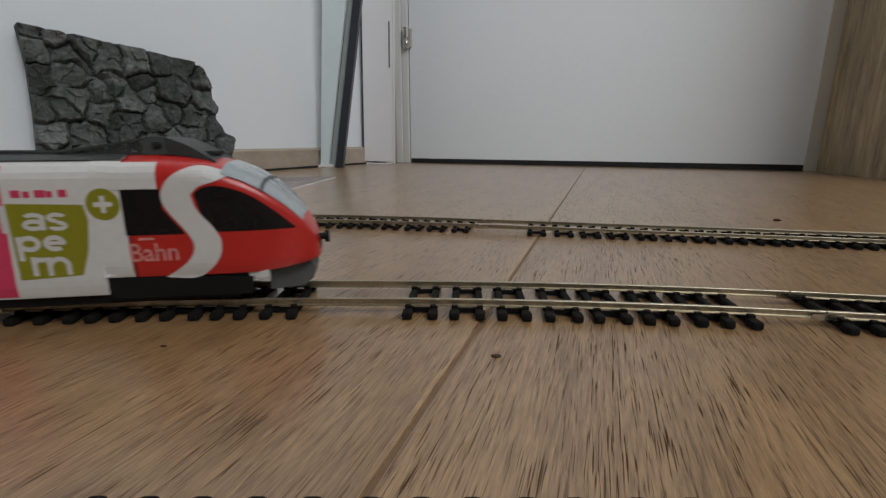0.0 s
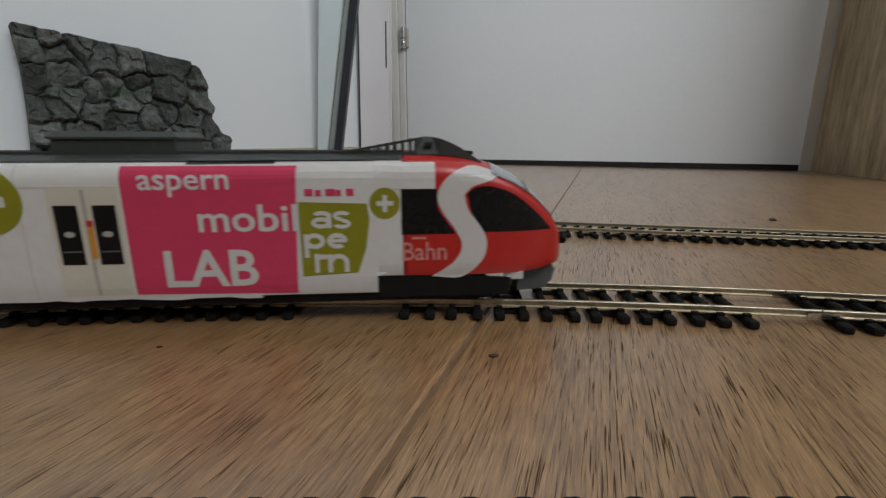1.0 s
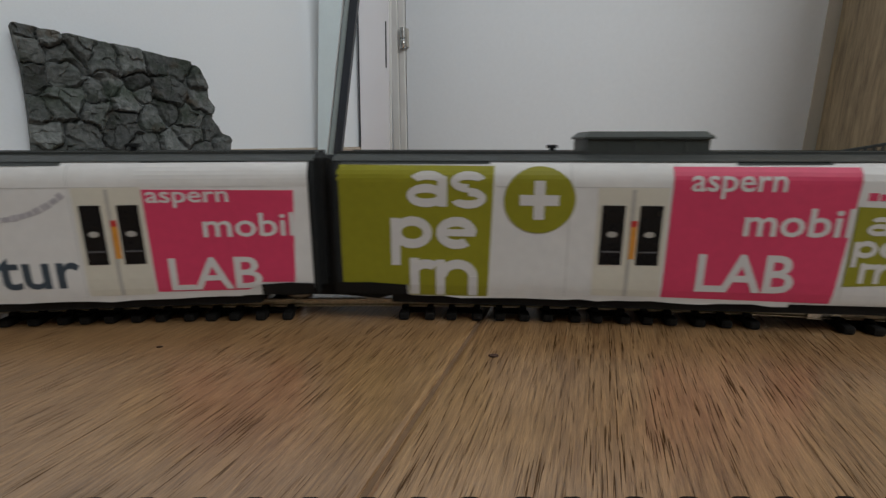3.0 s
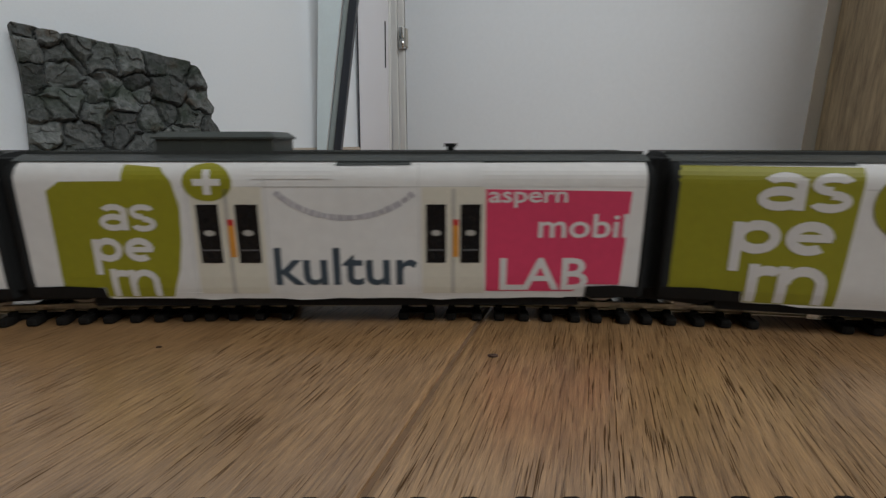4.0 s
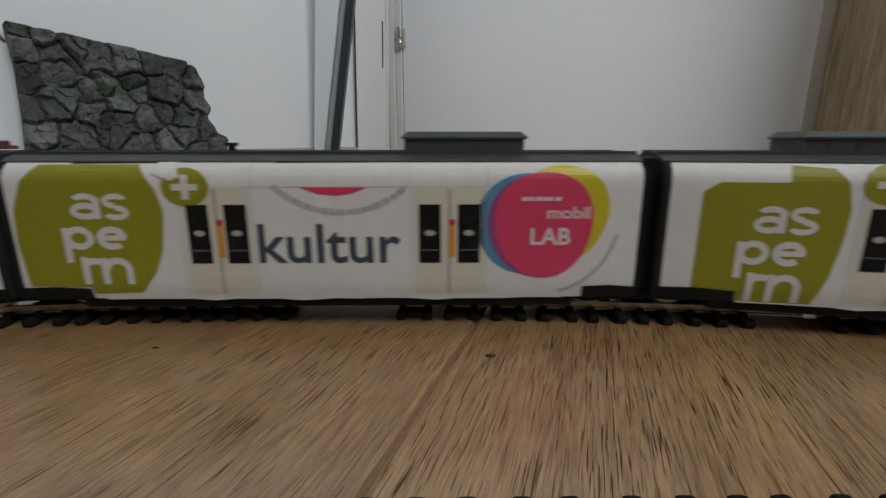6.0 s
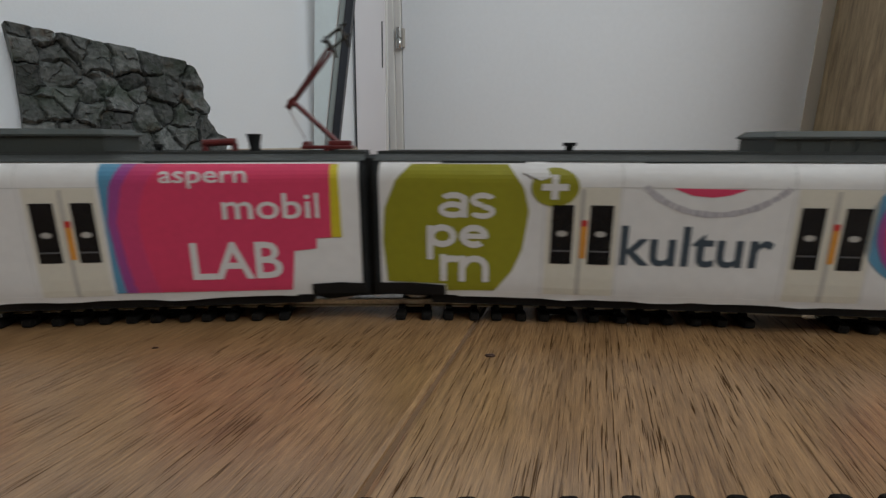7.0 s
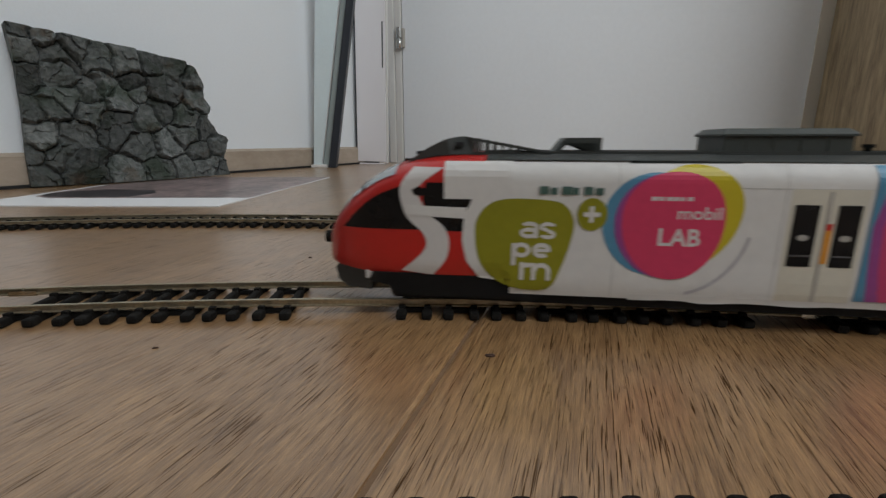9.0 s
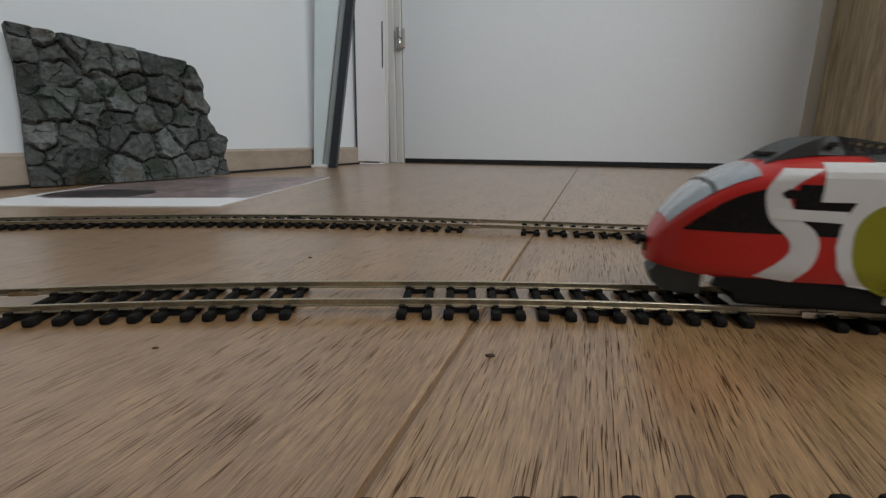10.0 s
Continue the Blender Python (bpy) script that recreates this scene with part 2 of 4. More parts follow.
def build_room():
    slab("wall_west", BACKL, CORNER, 0, 2.5, 0.12, M_WALL, "white painted plaster wall with a wooden skirting")
    slab("wall_north", CORNER, FARR, 0, 2.5, 0.12, M_WALL, "white painted wall round the door",
         holes=[((DOOR - CORNER).length, (DOOR - CORNER).length + 0.769, 0, 2.0)])
    slab("wall_east", FARR, BACKR, 0, 2.5, 0.12, M_WALL, "plain white painted side wall, unseen, with an assumed window opening", holes=[(0.67, 1.81, 0.93, 2.07)])
    # unseen wall, coloured dark to hold bounced light off the train's side
    slab("wall_south", BACKR, BACKL, 0, 2.5, 0.12, M_BACK, "plain brown-grey wall, unseen, kept dark to cut bounce light")
    corners = [CORNER, FARR, BACKR, BACKL]
    mid = sum(corners, Vector()) / 4
    big = [mid + (c - mid) * 1.12 for c in corners]
    bm = prism([(c.x, c.y) for c in big], 2.5, 2.6, "z")
    tagged(part("ceiling", bm, M_WALL), "white painted ceiling", "ceiling", kind="structure")
    bm = prism([(c.x, c.y) for c in big], -0.06, -0.0007, "z")
    floor = tagged(part("floor", bm, M_SEAM), "wood-look floor of wide pale oak planks with dark grain", "floor", kind="structure")
    # planks run along the seam through (0.007, 0.114)
    ang = radians(18.3)
    along, side = Vector((math.sin(ang), math.cos(ang), 0)), Vector((math.cos(ang), -math.sin(ang), 0))
    o = Vector((0.0072, 0.1145, 0)) - along * 1.55
    shared = mesh_of(box(-0.22455, 0.22455, 0, 2.9, -0.009, 0, 0.0012), "plank", M_FLOOR)
    for k in range(-4, 4):
        p = new("plank", shared)
        p.parent = floor
        p.matrix_world = Matrix.Translation(o + side * (0.225 + 0.45 * k)) @ Matrix.Rotation(-ang, 4, "Z")
    # skirting on the west wall
    L = 1.6
    a = CORNER - WALL_L * L
    n = Vector((WALL_L.y, -WALL_L.x, 0))
    sk = prism([(0, 0), (0.010, 0), (0.010, 0.034), (0.006, 0.038), (0, 0.038)], 0, L - 0.012, "x")
    sk = part("baseboard", sk, M_BASE)
    sk.matrix_world = Matrix(((WALL_L.x, n.x, 0, a.x), (WALL_L.y, n.y, 0, a.y), (0, 0, 1, 0), (0, 0, 0, 1)))
    tagged(sk, "pale wooden skirting board along the white wall", "baseboard", kind="structure")
    # the dark joint under the skirting
    gp = part("trim", box(0, L - 0.02, 0.0102, 0.0130, 0, 0.0036), M_GAP)
    gp.matrix_world = sk.matrix_world.copy()
    tagged(gp, "dark open joint below the skirting", "trim", kind="structure")


def build_door():
    base = Matrix.Translation(DOOR) @ Matrix.Rotation(math.atan2(WALL_D.y, WALL_D.x), 4, "Z")
    d = new("door_1")
    d.matrix_world = base
    tagged(d, "closed white lacquered door in a narrow white frame", "door", kind="structure")
    part("leaf", box(0.002, 0.7684, 0.001, 0.041, 0.0105, 1.995, 0.0003), M_DOOR, d)
    # solid black bar put in for the shade of the gap below the leaf
    part("gap_fill", box(0.003, 0.768, 0.002, 0.04, 0.0003, 0.0104), M_GAP, d, "black bar for the dark gap under the door")
    part("jamb", box(-0.0155, 0.0, -0.003, 0.06, 0, 2.02, 0.0015), M_FRAME, d)
    # the right jamb's beige is darkened to carry the shade beside the cabinet
    part("jamb", box(0.7685, 0.806, -0.002, 0.06, 0, 2.02, 0.0006), M_JAMB_SHADE, d, "beige door jamb, its colour darkened for shade")
    part("head_jamb", box(-0.016, 0.806, -0.003, 0.06, 2.0205, 2.04, 0.0015), M_FRAME, d)
    part("casing", box(-0.034, -0.017, -0.006, 0.0, 0, 2.04, 0.0015), M_FRAME, d)
    h = part("hinge", rod((-0.002, -0.007, 0.254), (-0.002, -0.007, 0.2755), 0.0070, 20), M_CHROME, d, "chrome barrel hinge", True)
    bm = rod((-0.002, -0.007, 0.2765), (-0.002, -0.007, 0.298), 0.0070, 20)
    rod((-0.002, -0.007, 0.2755), (-0.002, -0.007, 0.2765), 0.005, 16, bm)
    part("pin", bm, M_CHROME, h)
    part("flap", box(0.004, 0.009, -0.008, 0.0008, 0.257, 0.296, 0.001), M_GREYPOST, h)


def build_cabinet():
    a, b = Vector((0.620, 0.779, 0)), Vector((0.5655, 0.57, 0))
    d = (b - a).normalized()
    n = Vector((-d.y, d.x, 0))
    m = Matrix(((d.x, n.x, 0, a.x), (d.y, n.y, 0, a.y), (0, 0, 1, 0), (0, 0, 0, 1)))
    L = (b - a).length
    c = new("cabinet")
    c.matrix_world = m
    tagged(c, "tall oak-veneered cabinet beside the white door", "cabinet")
    part("side_panel", box(0, L, 0, 0.018, 0.0, 2.0, 0.001), M_OAK, c)
    part("side_panel", box(0, L, 0.482, 0.5, 0.0, 2.0, 0.001), M_OAK, c)
    part("top_panel", box(0, L, 0.0185, 0.4815, 1.98, 2.0), M_OAK, c)
    part("back_panel", box(0, 0.008, 0.0185, 0.4815, 0.0, 1.979), M_OAK, c)
    part("plinth", box(L - 0.04, L - 0.02, 0.0185, 0.4815, 0.0, 0.07), M_OAK, c)
    part("cabinet_door", box(L + 0.001, L + 0.019, 0.001, 0.499, 0.075, 1.999, 0.001), M_OAK, c)


def build_profile():
    """The aluminium profile that leans in the corner; sections along its leaning axis."""
    foot, lean = Vector((-0.2555, 0.897, 0.0)), Vector((0.073, 0.0, 1.0))
    p = new("aluminium_profile")
    p.location = foot
    tagged(p, "long aluminium profile with dark gasket, leaning against the wall", "metal profile")

    def bar(name, x0, x1, y0, y1, zt, material, grow=0.0, label="", z0=0.0, both=False):
        bm = bmesh.new()
        lo = [bm.verts.new((x, y, z0)) for x, y in ((x0, y0), (x1, y0), (x1, y1), (x0, y1))]
        hi = [bm.verts.new((x + lean.x * zt + g, y + lean.y * zt, zt)) for (x, y), g in zip(((x0, y0), (x1, y0), (x1, y1), (x0, y1)), ((grow if both else 0), grow, grow, (grow if both else 0)))]
        bm.faces.new(lo[::-1])
        bm.faces.new(hi)
        for i in range(4):
            bm.faces.new((lo[i], lo[(i + 1) % 4], hi[(i + 1) % 4], hi[i]))
        bmesh.ops.bevel(bm, geom=bm.edges[:], offset=0.0006, segments=1, affect="EDGES")
        return part(name, bm, material, p, label)

    bar("web", 0.002, 0.0172, -0.004, 0.0, 0.9, M_ALU, 0.084)
    bar("rear_web", 0.002, 0.020, 0.012, 0.016, 0.9, M_ALU, 0.084)
    bar("flange", 0.0176, 0.0192, -0.005, 0.012, 0.9, M_ALUEDGE, 0.084, both=True)
    bar("groove", 0.0196, 0.0318, -0.001, 0.010, 0.9, M_GROOVE, 0.088, both=True)
    bar("gasket", 0.0322, 0.0462, -0.008, 0.010, 0.9, M_DARKSTRIP, 0.082, "dark rubber gasket strip", both=True)
    part("foot_wrap", box(-0.001, 0.030, -0.012, 0.012, 0.0, 0.006, 0.002), M_PAPER, p, "crumpled white wrapping under the profile")


def build_board():
    b = new("white_board")
    b.location = (-0.193, 1.035, 0)
    b.rotation_euler = (radians(-1.0), radians(0.9), radians(-8))
    tagged(b, "tall narrow white board with a dark slot, leaning in the corner", "board")
    part("panel", box(0, 0.066, 0.0, 0.012, 0.006, 1.1, 0.0015), M_BOARD, b)
    part("edge", box(0.0665, 0.0695, 0.001, 0.012, 0.003, 1.1, 0.0005), M_FRAME, b)
    part("slot", box(0.0585, 0.061, -0.0006, 0.004, 0.205, 0.297, 0.0003), M_GAP, b, "dark upright slot")
    part("foot", box(0.004, 0.064, 0.0, 0.011, 0.0, 0.0035), M_BOARD, b)
    part("notch", box(0.016, 0.036, -0.0006, 0.004, 0.0038, 0.0062), M_GAP, b)
    part("left_edge", box(-0.003, -0.0005, 0.001, 0.012, 0.0, 1.1), M_DARKSTRIP, b)


def build_rock():
    """A sheet of rock relief, cut along its stones on one side, stood against the wall."""
    out = [(5, 167), (25, 168), (36, 166), (65, 163), (99, 160), (141, 157), (180, 152), (189, 139), (199, 118), (196, 107), (203, 95), (197, 80), (210, 62), (219, 50), (214, 31), (216, 2), (107, 0), (38, 0), (0, 0), (1, 33), (5, 80), (7, 126)]
    rnd = np.random.RandomState(23)
    beds = [(16, 163), (36, 158), (16, 146), (40, 144), (39, 125), (43, 94), (15, 117), (13, 83), (34, 83), (19, 53), (50, 57), (58, 156), (84, 143), (85, 112), (69, 103), (68, 84), (99, 101), (112, 118), (119, 105), (137, 145), (110, 145), (146, 112), (142, 90), (168, 140), (186, 137)]
    beds += [(187, 102), (170, 78), (120, 78), (91, 69), (110, 43), (144, 44), (166, 54), (194, 63), (211, 41), (8, 33), (27, 32), (48, 16), (91, 9), (13, 12), (131, 14), (158, 13), (189, 16), (211, 13), (181, 35)]
    # wide beds hold one large stone, close ones small rubble
    sx, sy = np.array([b[0] for b in beds], float), np.array([b[1] for b in beds], float)
    hgt, tilt = rnd.uniform(0, 1, len(sx)), rnd.uniform(-0.30, 0.30, (len(sx), 2))
    joint, reach = rnd.uniform(0.0, 1.0, (len(sx), len(sx))), rnd.uniform(0.82, 1.22, len(sx))
    fx, fy = rnd.uniform(-5, 225, 260), rnd.uniform(-5, 172, 260)
    fh, ft = rnd.uniform(0, 1, len(fx)), rnd.uniform(-0.20, 0.20, (len(fx), 2))
    bm = bmesh.new()
    bm.faces.new([bm.verts.new((x / 1000, 0, z / 1000)) for x, z in out]).normal_update()
    for axis, hi in ((0, 222), (2, 170)):
        for c in np.arange(1.2, hi, 1.2):
            no = [0, 0, 0]
            no[axis] = 1
            co = [0, 0, 0]
            co[axis] = c / 1000
            bmesh.ops.bisect_plane(bm, geom=bm.verts[:] + bm.edges[:] + bm.faces[:], plane_co=co, plane_no=no)
    bm.verts.index_update()
    owner = {}
    for v in bm.verts:
        x, z = v.co.x * 1000, v.co.z * 1000
        wob = noise.noise_vector(Vector((x * 0.045, z * 0.045, 3))) * 6 + noise.noise_vector(Vector((x * 0.16, z * 0.16, 7))) * 2.2
        ex, ez = sx - x - wob.x, sy - z - wob.y
        dd = np.maximum(np.abs(ex), np.abs(ez)) * 0.55 + np.hypot(ex, ez) * 0.5
        dd = dd * reach
        i, j = np.argsort(dd)[:2]
        seam = joint[min(i, j)][max(i, j)]
        gape = 3.0 + 7.0 * seam
        edge = min(1.0, (dd[j] - dd[i]) / gape)
        h = 4.0 + (edge ** 0.5 - 1) * (4.5 + 6.0 * seam) + 9.0 * hgt[i] + edge * (tilt[i][0] * (x - sx[i]) + tilt[i][1] * (z - sy[i]))
        # smaller broken facets on each stone
        k = int(np.argmin(np.hypot(fx - x - wob.x * 0.6, fy - z - wob.y * 0.6)))
        h += edge * (1.3 * fh[k] + ft[k][0] * (x - fx[k]) + ft[k][1] * (z - fy[k]))
        h += noise.noise(Vector((x * 0.12, z * 0.12, 1))) * 1.2 + noise.noise(Vector((x * 0.4, z * 0.4, 5))) * 0.7
        curl = 10 * max(0, (40 - x) / 40) ** 2 * (z / 168) ** 2
        v.co.y = -(max(h, 0.2) + curl) / 1000
        owner[v.index] = int(i)
    a, b = Vector((-0.456, 0.499, 0)), Vector((-0.318, 0.662, 0))
    d = (b - a).normalized()
    r = new("rock_panel")
    r.matrix_world = Matrix.Translation(a + Vector((0, 0, 0.0012))) @ Matrix.Rotation(math.atan2(d.y, d.x), 4, "Z") @ Matrix.Rotation(radians(-2), 4, "X")
    tagged(r, "grey rock relief panel with jagged cut edge, standing on paper", "model scenery")
    cells = {}
    for fc in bm.faces:
        cells.setdefault(owner[min(v.index for v in fc.verts)], []).append(fc)
    for key in sorted(cells):
        number, verts, faces = {}, [], []
        for fc in cells[key]:
            ring = []
            for v in fc.verts:
                if v.index not in number:
                    number[v.index] = len(verts)
                    verts.append(tuple(v.co))
                ring.append(number[v.index])
            faces.append(ring)
        # the rim of a stone goes back to the sheet behind it
        count = {}
        for ring in faces:
            for p, q in zip(ring, ring[1:] + ring[:1]):
                count[(p, q)] = count.get((p, q), 0) + 1
        rim = [e for e in count if (e[1], e[0]) not in count]
        deep = {}
        for e in rim:
            for p in e:
                if p not in deep:
                    deep[p] = len(verts)
                    verts.append((verts[p][0], max(0.0012, verts[p][1]) if verts[p][1] > 0 else 0.0012, verts[p][2]))
        faces += [(q, p, deep[p], deep[q]) for p, q in rim]
        me = bpy.data.meshes.new("stone")
        me.from_pydata(verts, [], faces)
        me.materials.append(M_ROCK)
        stone = new("stone", me)
        stone.parent = r
    bm.free()
    part("backing", prism([(x / 1000, z / 1000) for x, z in out], 0.0008, 0.0030, "y"), M_ROCK, r)


def build_sheet():
    s = new("paper_sheet")
    tagged(s, "white paper sheet with a dark printed photo, lying on the floor", "paper")
    pts = [(-0.386, 0.354), (-0.176, 0.3505), (-0.160, 0.640), (-0.330, 0.640), (-0.395, 0.520)]
    part("sheet", prism(pts, 0.0001, 0.0010, "z"), M_SHEET, s)
    part("photo", prism([(-0.383, 0.44), (-0.374, 0.412), (-0.352, 0.400), (-0.1745, 0.404), (-0.1612, 0.638), (-0.330, 0.638), (-0.388, 0.53)], 0.00105, 0.0012, "z"), M_PHOTO, s, "dark brownish printed photo")
    part("print_shape", prism([(-0.381, 0.43), (-0.368, 0.412), (-0.345, 0.407), (-0.285, 0.409), (-0.280, 0.440), (-0.300, 0.468), (-0.350, 0.475), (-0.376, 0.455)], 0.00122, 0.0013, "z"), M_INKPHOTO, s, "dark printed shape")


build_room()
build_door()
build_cabinet()
build_profile()
build_board()
build_rock()
build_sheet()

# ---- the tracks ----
MM = 0.001
ARC = Vector((-0.0182, -0.7378, 0))
R_MID = 0.8740
R_SIDE = 0.8576


def rail_path(points, name, parent, off):
    """A rail with foot, web and head swept along points (plan), pushed sideways by off."""
    foot = [(-1.1, 0.0), (1.1, 0.0), (1.1, 0.25), (0.35, 0.5), (0.35, 1.45), (0.55, 1.6), (0.55, 2.0), (0.45, 2.1), (-0.45, 2.1), (-0.55, 2.0), (-0.55, 1.6), (-0.35, 1.45), (-0.35, 0.5), (-1.1, 0.25)]
    bm = bmesh.new()
    rings = []
    for i, p in enumerate(points):
        d = (points[min(i + 1, len(points) - 1)] - points[max(i - 1, 0)]).normalized()
        n = Vector((-d.y, d.x, 0))
        rings.append([bm.verts.new(p + n * (off + x * MM) + Vector((0, 0, (2.5 + z) * MM))) for x, z in foot])
    for a, b in zip(rings, rings[1:]):
        for k in range(len(foot)):
            bm.faces.new((a[k], b[k], b[(k + 1) % len(foot)], a[(k + 1) % len(foot)]))
    bm.faces.new(rings[0])
    bm.faces.new(rings[-1][::-1])
    return part(name, bm, M_RAIL, parent)


def tie_mesh():
    bm = box(-0.6 * MM, 0.6 * MM, -12 * MM, 12 * MM, 0, 2.45 * MM)
    for a, b, w in ((-15, -10.9, 1.5), (-6.4, 6.4, 1.2), (10.9, 15, 1.5)):
        box(-w * MM, w * MM, a * MM, b * MM, 0, 2.4 * MM, 0.8 * MM, bm)
    for s in (-8.6, 8.6):
        for q in (-1.9, 1.9):
            box(-0.9 * MM, 0.9 * MM, (s + q - 0.75) * MM, (s + q + 0.75) * MM, 2.2 * MM, 3.1 * MM, bm=bm)
    return mesh_of(bm, "sleeper", M_TIE)


def web_mesh(step):
    bm = box(-step * 0.5, step * 0.5, -9.3 * MM, -7.9 * MM, 0.3 * MM, 1.6 * MM)
    box(-step * 0.5, step * 0.5, 7.9 * MM, 9.3 * MM, 0.3 * MM, 1.6 * MM, bm=bm)
    return mesh_of(bm, "tie_web", M_TIE)


TIE = tie_mesh()
WEB = web_mesh(0.007)


def lay_track(name, label, pieces, place, ties, step=0.007):
    """pieces: (s0, s1) stretches of rail; place(s): point and heading; ties: (s0, s1) stretches that have sleepers."""
    t = new(name)
    tagged(t, label, "model railway track", group="tracks on the floor")
    for s0, s1 in pieces:
        n = max(2, int((s1 - s0) / 0.01))
        pts = [place(s0 + (s1 - s0) * i / n)[0] for i in range(n + 1)]
        for off in (-0.0087, 0.0087):
            rail_path(pts, "rail", t, off)
    rnd = random.Random(5)
    for s0, s1 in ties:
        n = int((s1 - s0) / step)
        for i in range(n + 1):
            s = s0 + i * step + rnd.uniform(-0.0003, 0.0003)
            p, h = place(s)
            o = new("sleeper", TIE)
            o.parent = t
            o.matrix_world = Matrix.Translation(p) @ Matrix.Rotation(h + rnd.uniform(-0.05, 0.05), 4, "Z")
            if i < n and i % 2 == 0:
                p, h = place(s + step / 2)
                o = new("tie_web", WEB)
                o.parent = t
                o.matrix_world = Matrix.Translation(p) @ Matrix.Rotation(h, 4, "Z")
    return t


def joiner(track, place, s, length=0.008):
    for off in (-0.0087, 0.0087):
        bm = bmesh.new()
        for w in (-1.0, 1.0):
            box(-length / 2, length / 2, off + (w - 0.25) * MM, off + (w + 0.25) * MM, 2.55 * MM, 3.9 * MM, bm=bm)
        box(-length / 2, length / 2, off - 1.3 * MM, off + 1.3 * MM, 2.2 * MM, 2.48 * MM, bm=bm)
        p, h = place(s)
        o = part("rail_joiner", bm, M_CLIP, track, "bright metal rail joiner")
        o.matrix_world = Matrix.Translation(p) @ Matrix.Rotation(h, 4, "Z")


def mid_place(s):
    th = s / R_MID
    return ARC + Vector((math.sin(th), math.cos(th), 0)) * R_MID, -th


FAR_C = Vector((-0.140, -0.4215, 0))
R_FAR = 0.70


def far_place(s):
    """A curve that runs out into a straight towards the cabinet."""
    if s <= 0.14:
        th = s / R_FAR
        return FAR_C + Vector((math.sin(th), math.cos(th), 0)) * R_FAR, -th
    th = 0.14 / R_FAR
    p = FAR_C + Vector((math.sin(th), math.cos(th), 0)) * R_FAR
    return p + Vector((math.cos(th), -math.sin(th), 0)) * (s - 0.14), -th


def near_place(s):
    return Vector((s, 0.0380 + 0.010 * s, 0)), 0.010


mid = lay_track("railway_track", "curved model railway track with black plastic sleepers on the floor", [(-0.95, -0.1157), (-0.1152, 0.1243), (0.1248, 0.95)], mid_place,
                [(-0.95, -0.125), (-0.1060, -0.0280), (0.0064, 0.1079), (0.1288, 0.95)])
joiner(mid, mid_place, -0.1154)
joiner(mid, mid_place, 0.1246)
far = lay_track("railway_track", "curved model railway track farther off, with a sleeper gap", [(-0.40, 0.1602), (0.1622, 0.46)], far_place, [(-0.40, 0.155), (0.189, 0.46)])
joiner(far, far_place, 0.1612, 0.008)
joiner(far, far_place, 0.045, 0.008)
lay_track("railway_track", "straight model railway track close to the camera", [(-0.055, 0.16)], near_place, [(-0.0485, 0.155)], 0.00743)

# ---- the train ----
# positions along the curve at the body side, in mm: joints of the cars, and how far the train has gone at each time
TIMES = [0, 0.5, 1, 1.5, 2, 2.5, 2.7, 3.8, 4, 4.5, 5, 5.5, 5.7, 6.8, 7, 7.5, 8, 8.5, 9, 9.5, 10]
GONE = [-176.0, -136.3, -101.2, -67.5, -33.4, 0.7, 15.4, 109.4, 127.8, 171.8, 211.8, 252.6, 269.8, 372.9, 391.8, 439.4, 488.5, 538.2, 583.4, 630.6, 679.4]
JOINT_AB, JOINT_BC, JOINT_CD, PIVOT = -53.0, -223.1, -393.4, 155.0


def gone(t):
    """Smooth travel through the known places."""
    i = min(max(int(np.searchsorted(TIMES, t, "right")) - 1, 0), len(TIMES) - 2)
    slope = [(GONE[k + 1] - GONE[k]) / (TIMES[k + 1] - TIMES[k]) for k in range(len(TIMES) - 1)]

    def tangent(k):
        if k == 0 or k == len(TIMES) - 1:
            return slope[min(k, len(slope) - 1)]
        a, b = TIMES[k] - TIMES[k - 1], TIMES[k + 1] - TIMES[k]
        return (slope[k - 1] * b + slope[k] * a) / (a + b)

    h = TIMES[i + 1] - TIMES[i]
    q = (t - TIMES[i]) / h
    return ((2 * q ** 3 - 3 * q * q + 1) * GONE[i] + (q ** 3 - 2 * q * q + q) * h * tangent(i)
            + (3 * q * q - 2 * q ** 3) * GONE[i + 1] + (q ** 3 - q * q) * h * tangent(i + 1))


def on_curve(s):
    th = s * MM / R_SIDE
    return ARC + Vector((math.sin(th), math.cos(th), 0)) * R_MID


def car_pose(a, b, origin, t):
    """The pose of a car carried at the places a and b of the curve."""
    g = gone(t)
    p, q = on_curve(a + g), on_curve(b + g)
    o = on_curve(origin + g)
    d = q - p
    return Matrix.Translation(o) @ Matrix.Rotation(math.atan2(d.y, d.x), 4, "Z")


# the body's shape, mm: half width and top along a car whose nose is at positive x, from 161.8 on
NOSE = [(161.8, 16.5, 47.5), (169, 16.5, 47.4), (175, 16.4, 47.0), (181, 16.2, 46.2), (187, 15.8, 44.4), (192, 15.2, 42.2), (197, 14.2, 39.0), (201, 13.0, 35.4), (205, 11.0, 30.8), (208, 8.6, 26.2), (209.6, 6.2, 22.3), (210.3, 4.0, 19.6)]


NOSED = [True]


def shape_at(x):
    """Half width, bottom and top of the body at x; middle cars have no nose."""
    x = abs(x) if NOSED[0] else 0
    if x <= 161.8:
        return 16.5, 9.0 if x <= 154.6 else 13.8, 47.5
    xs = [r[0] for r in NOSE]
    return float(np.interp(x, xs, [r[1] for r in NOSE])), float(np.interp(x, [161.8, 195, 210.3], [13.8, 13.4, 14.8])), float(np.interp(x, xs, [r[2] for r in NOSE]))


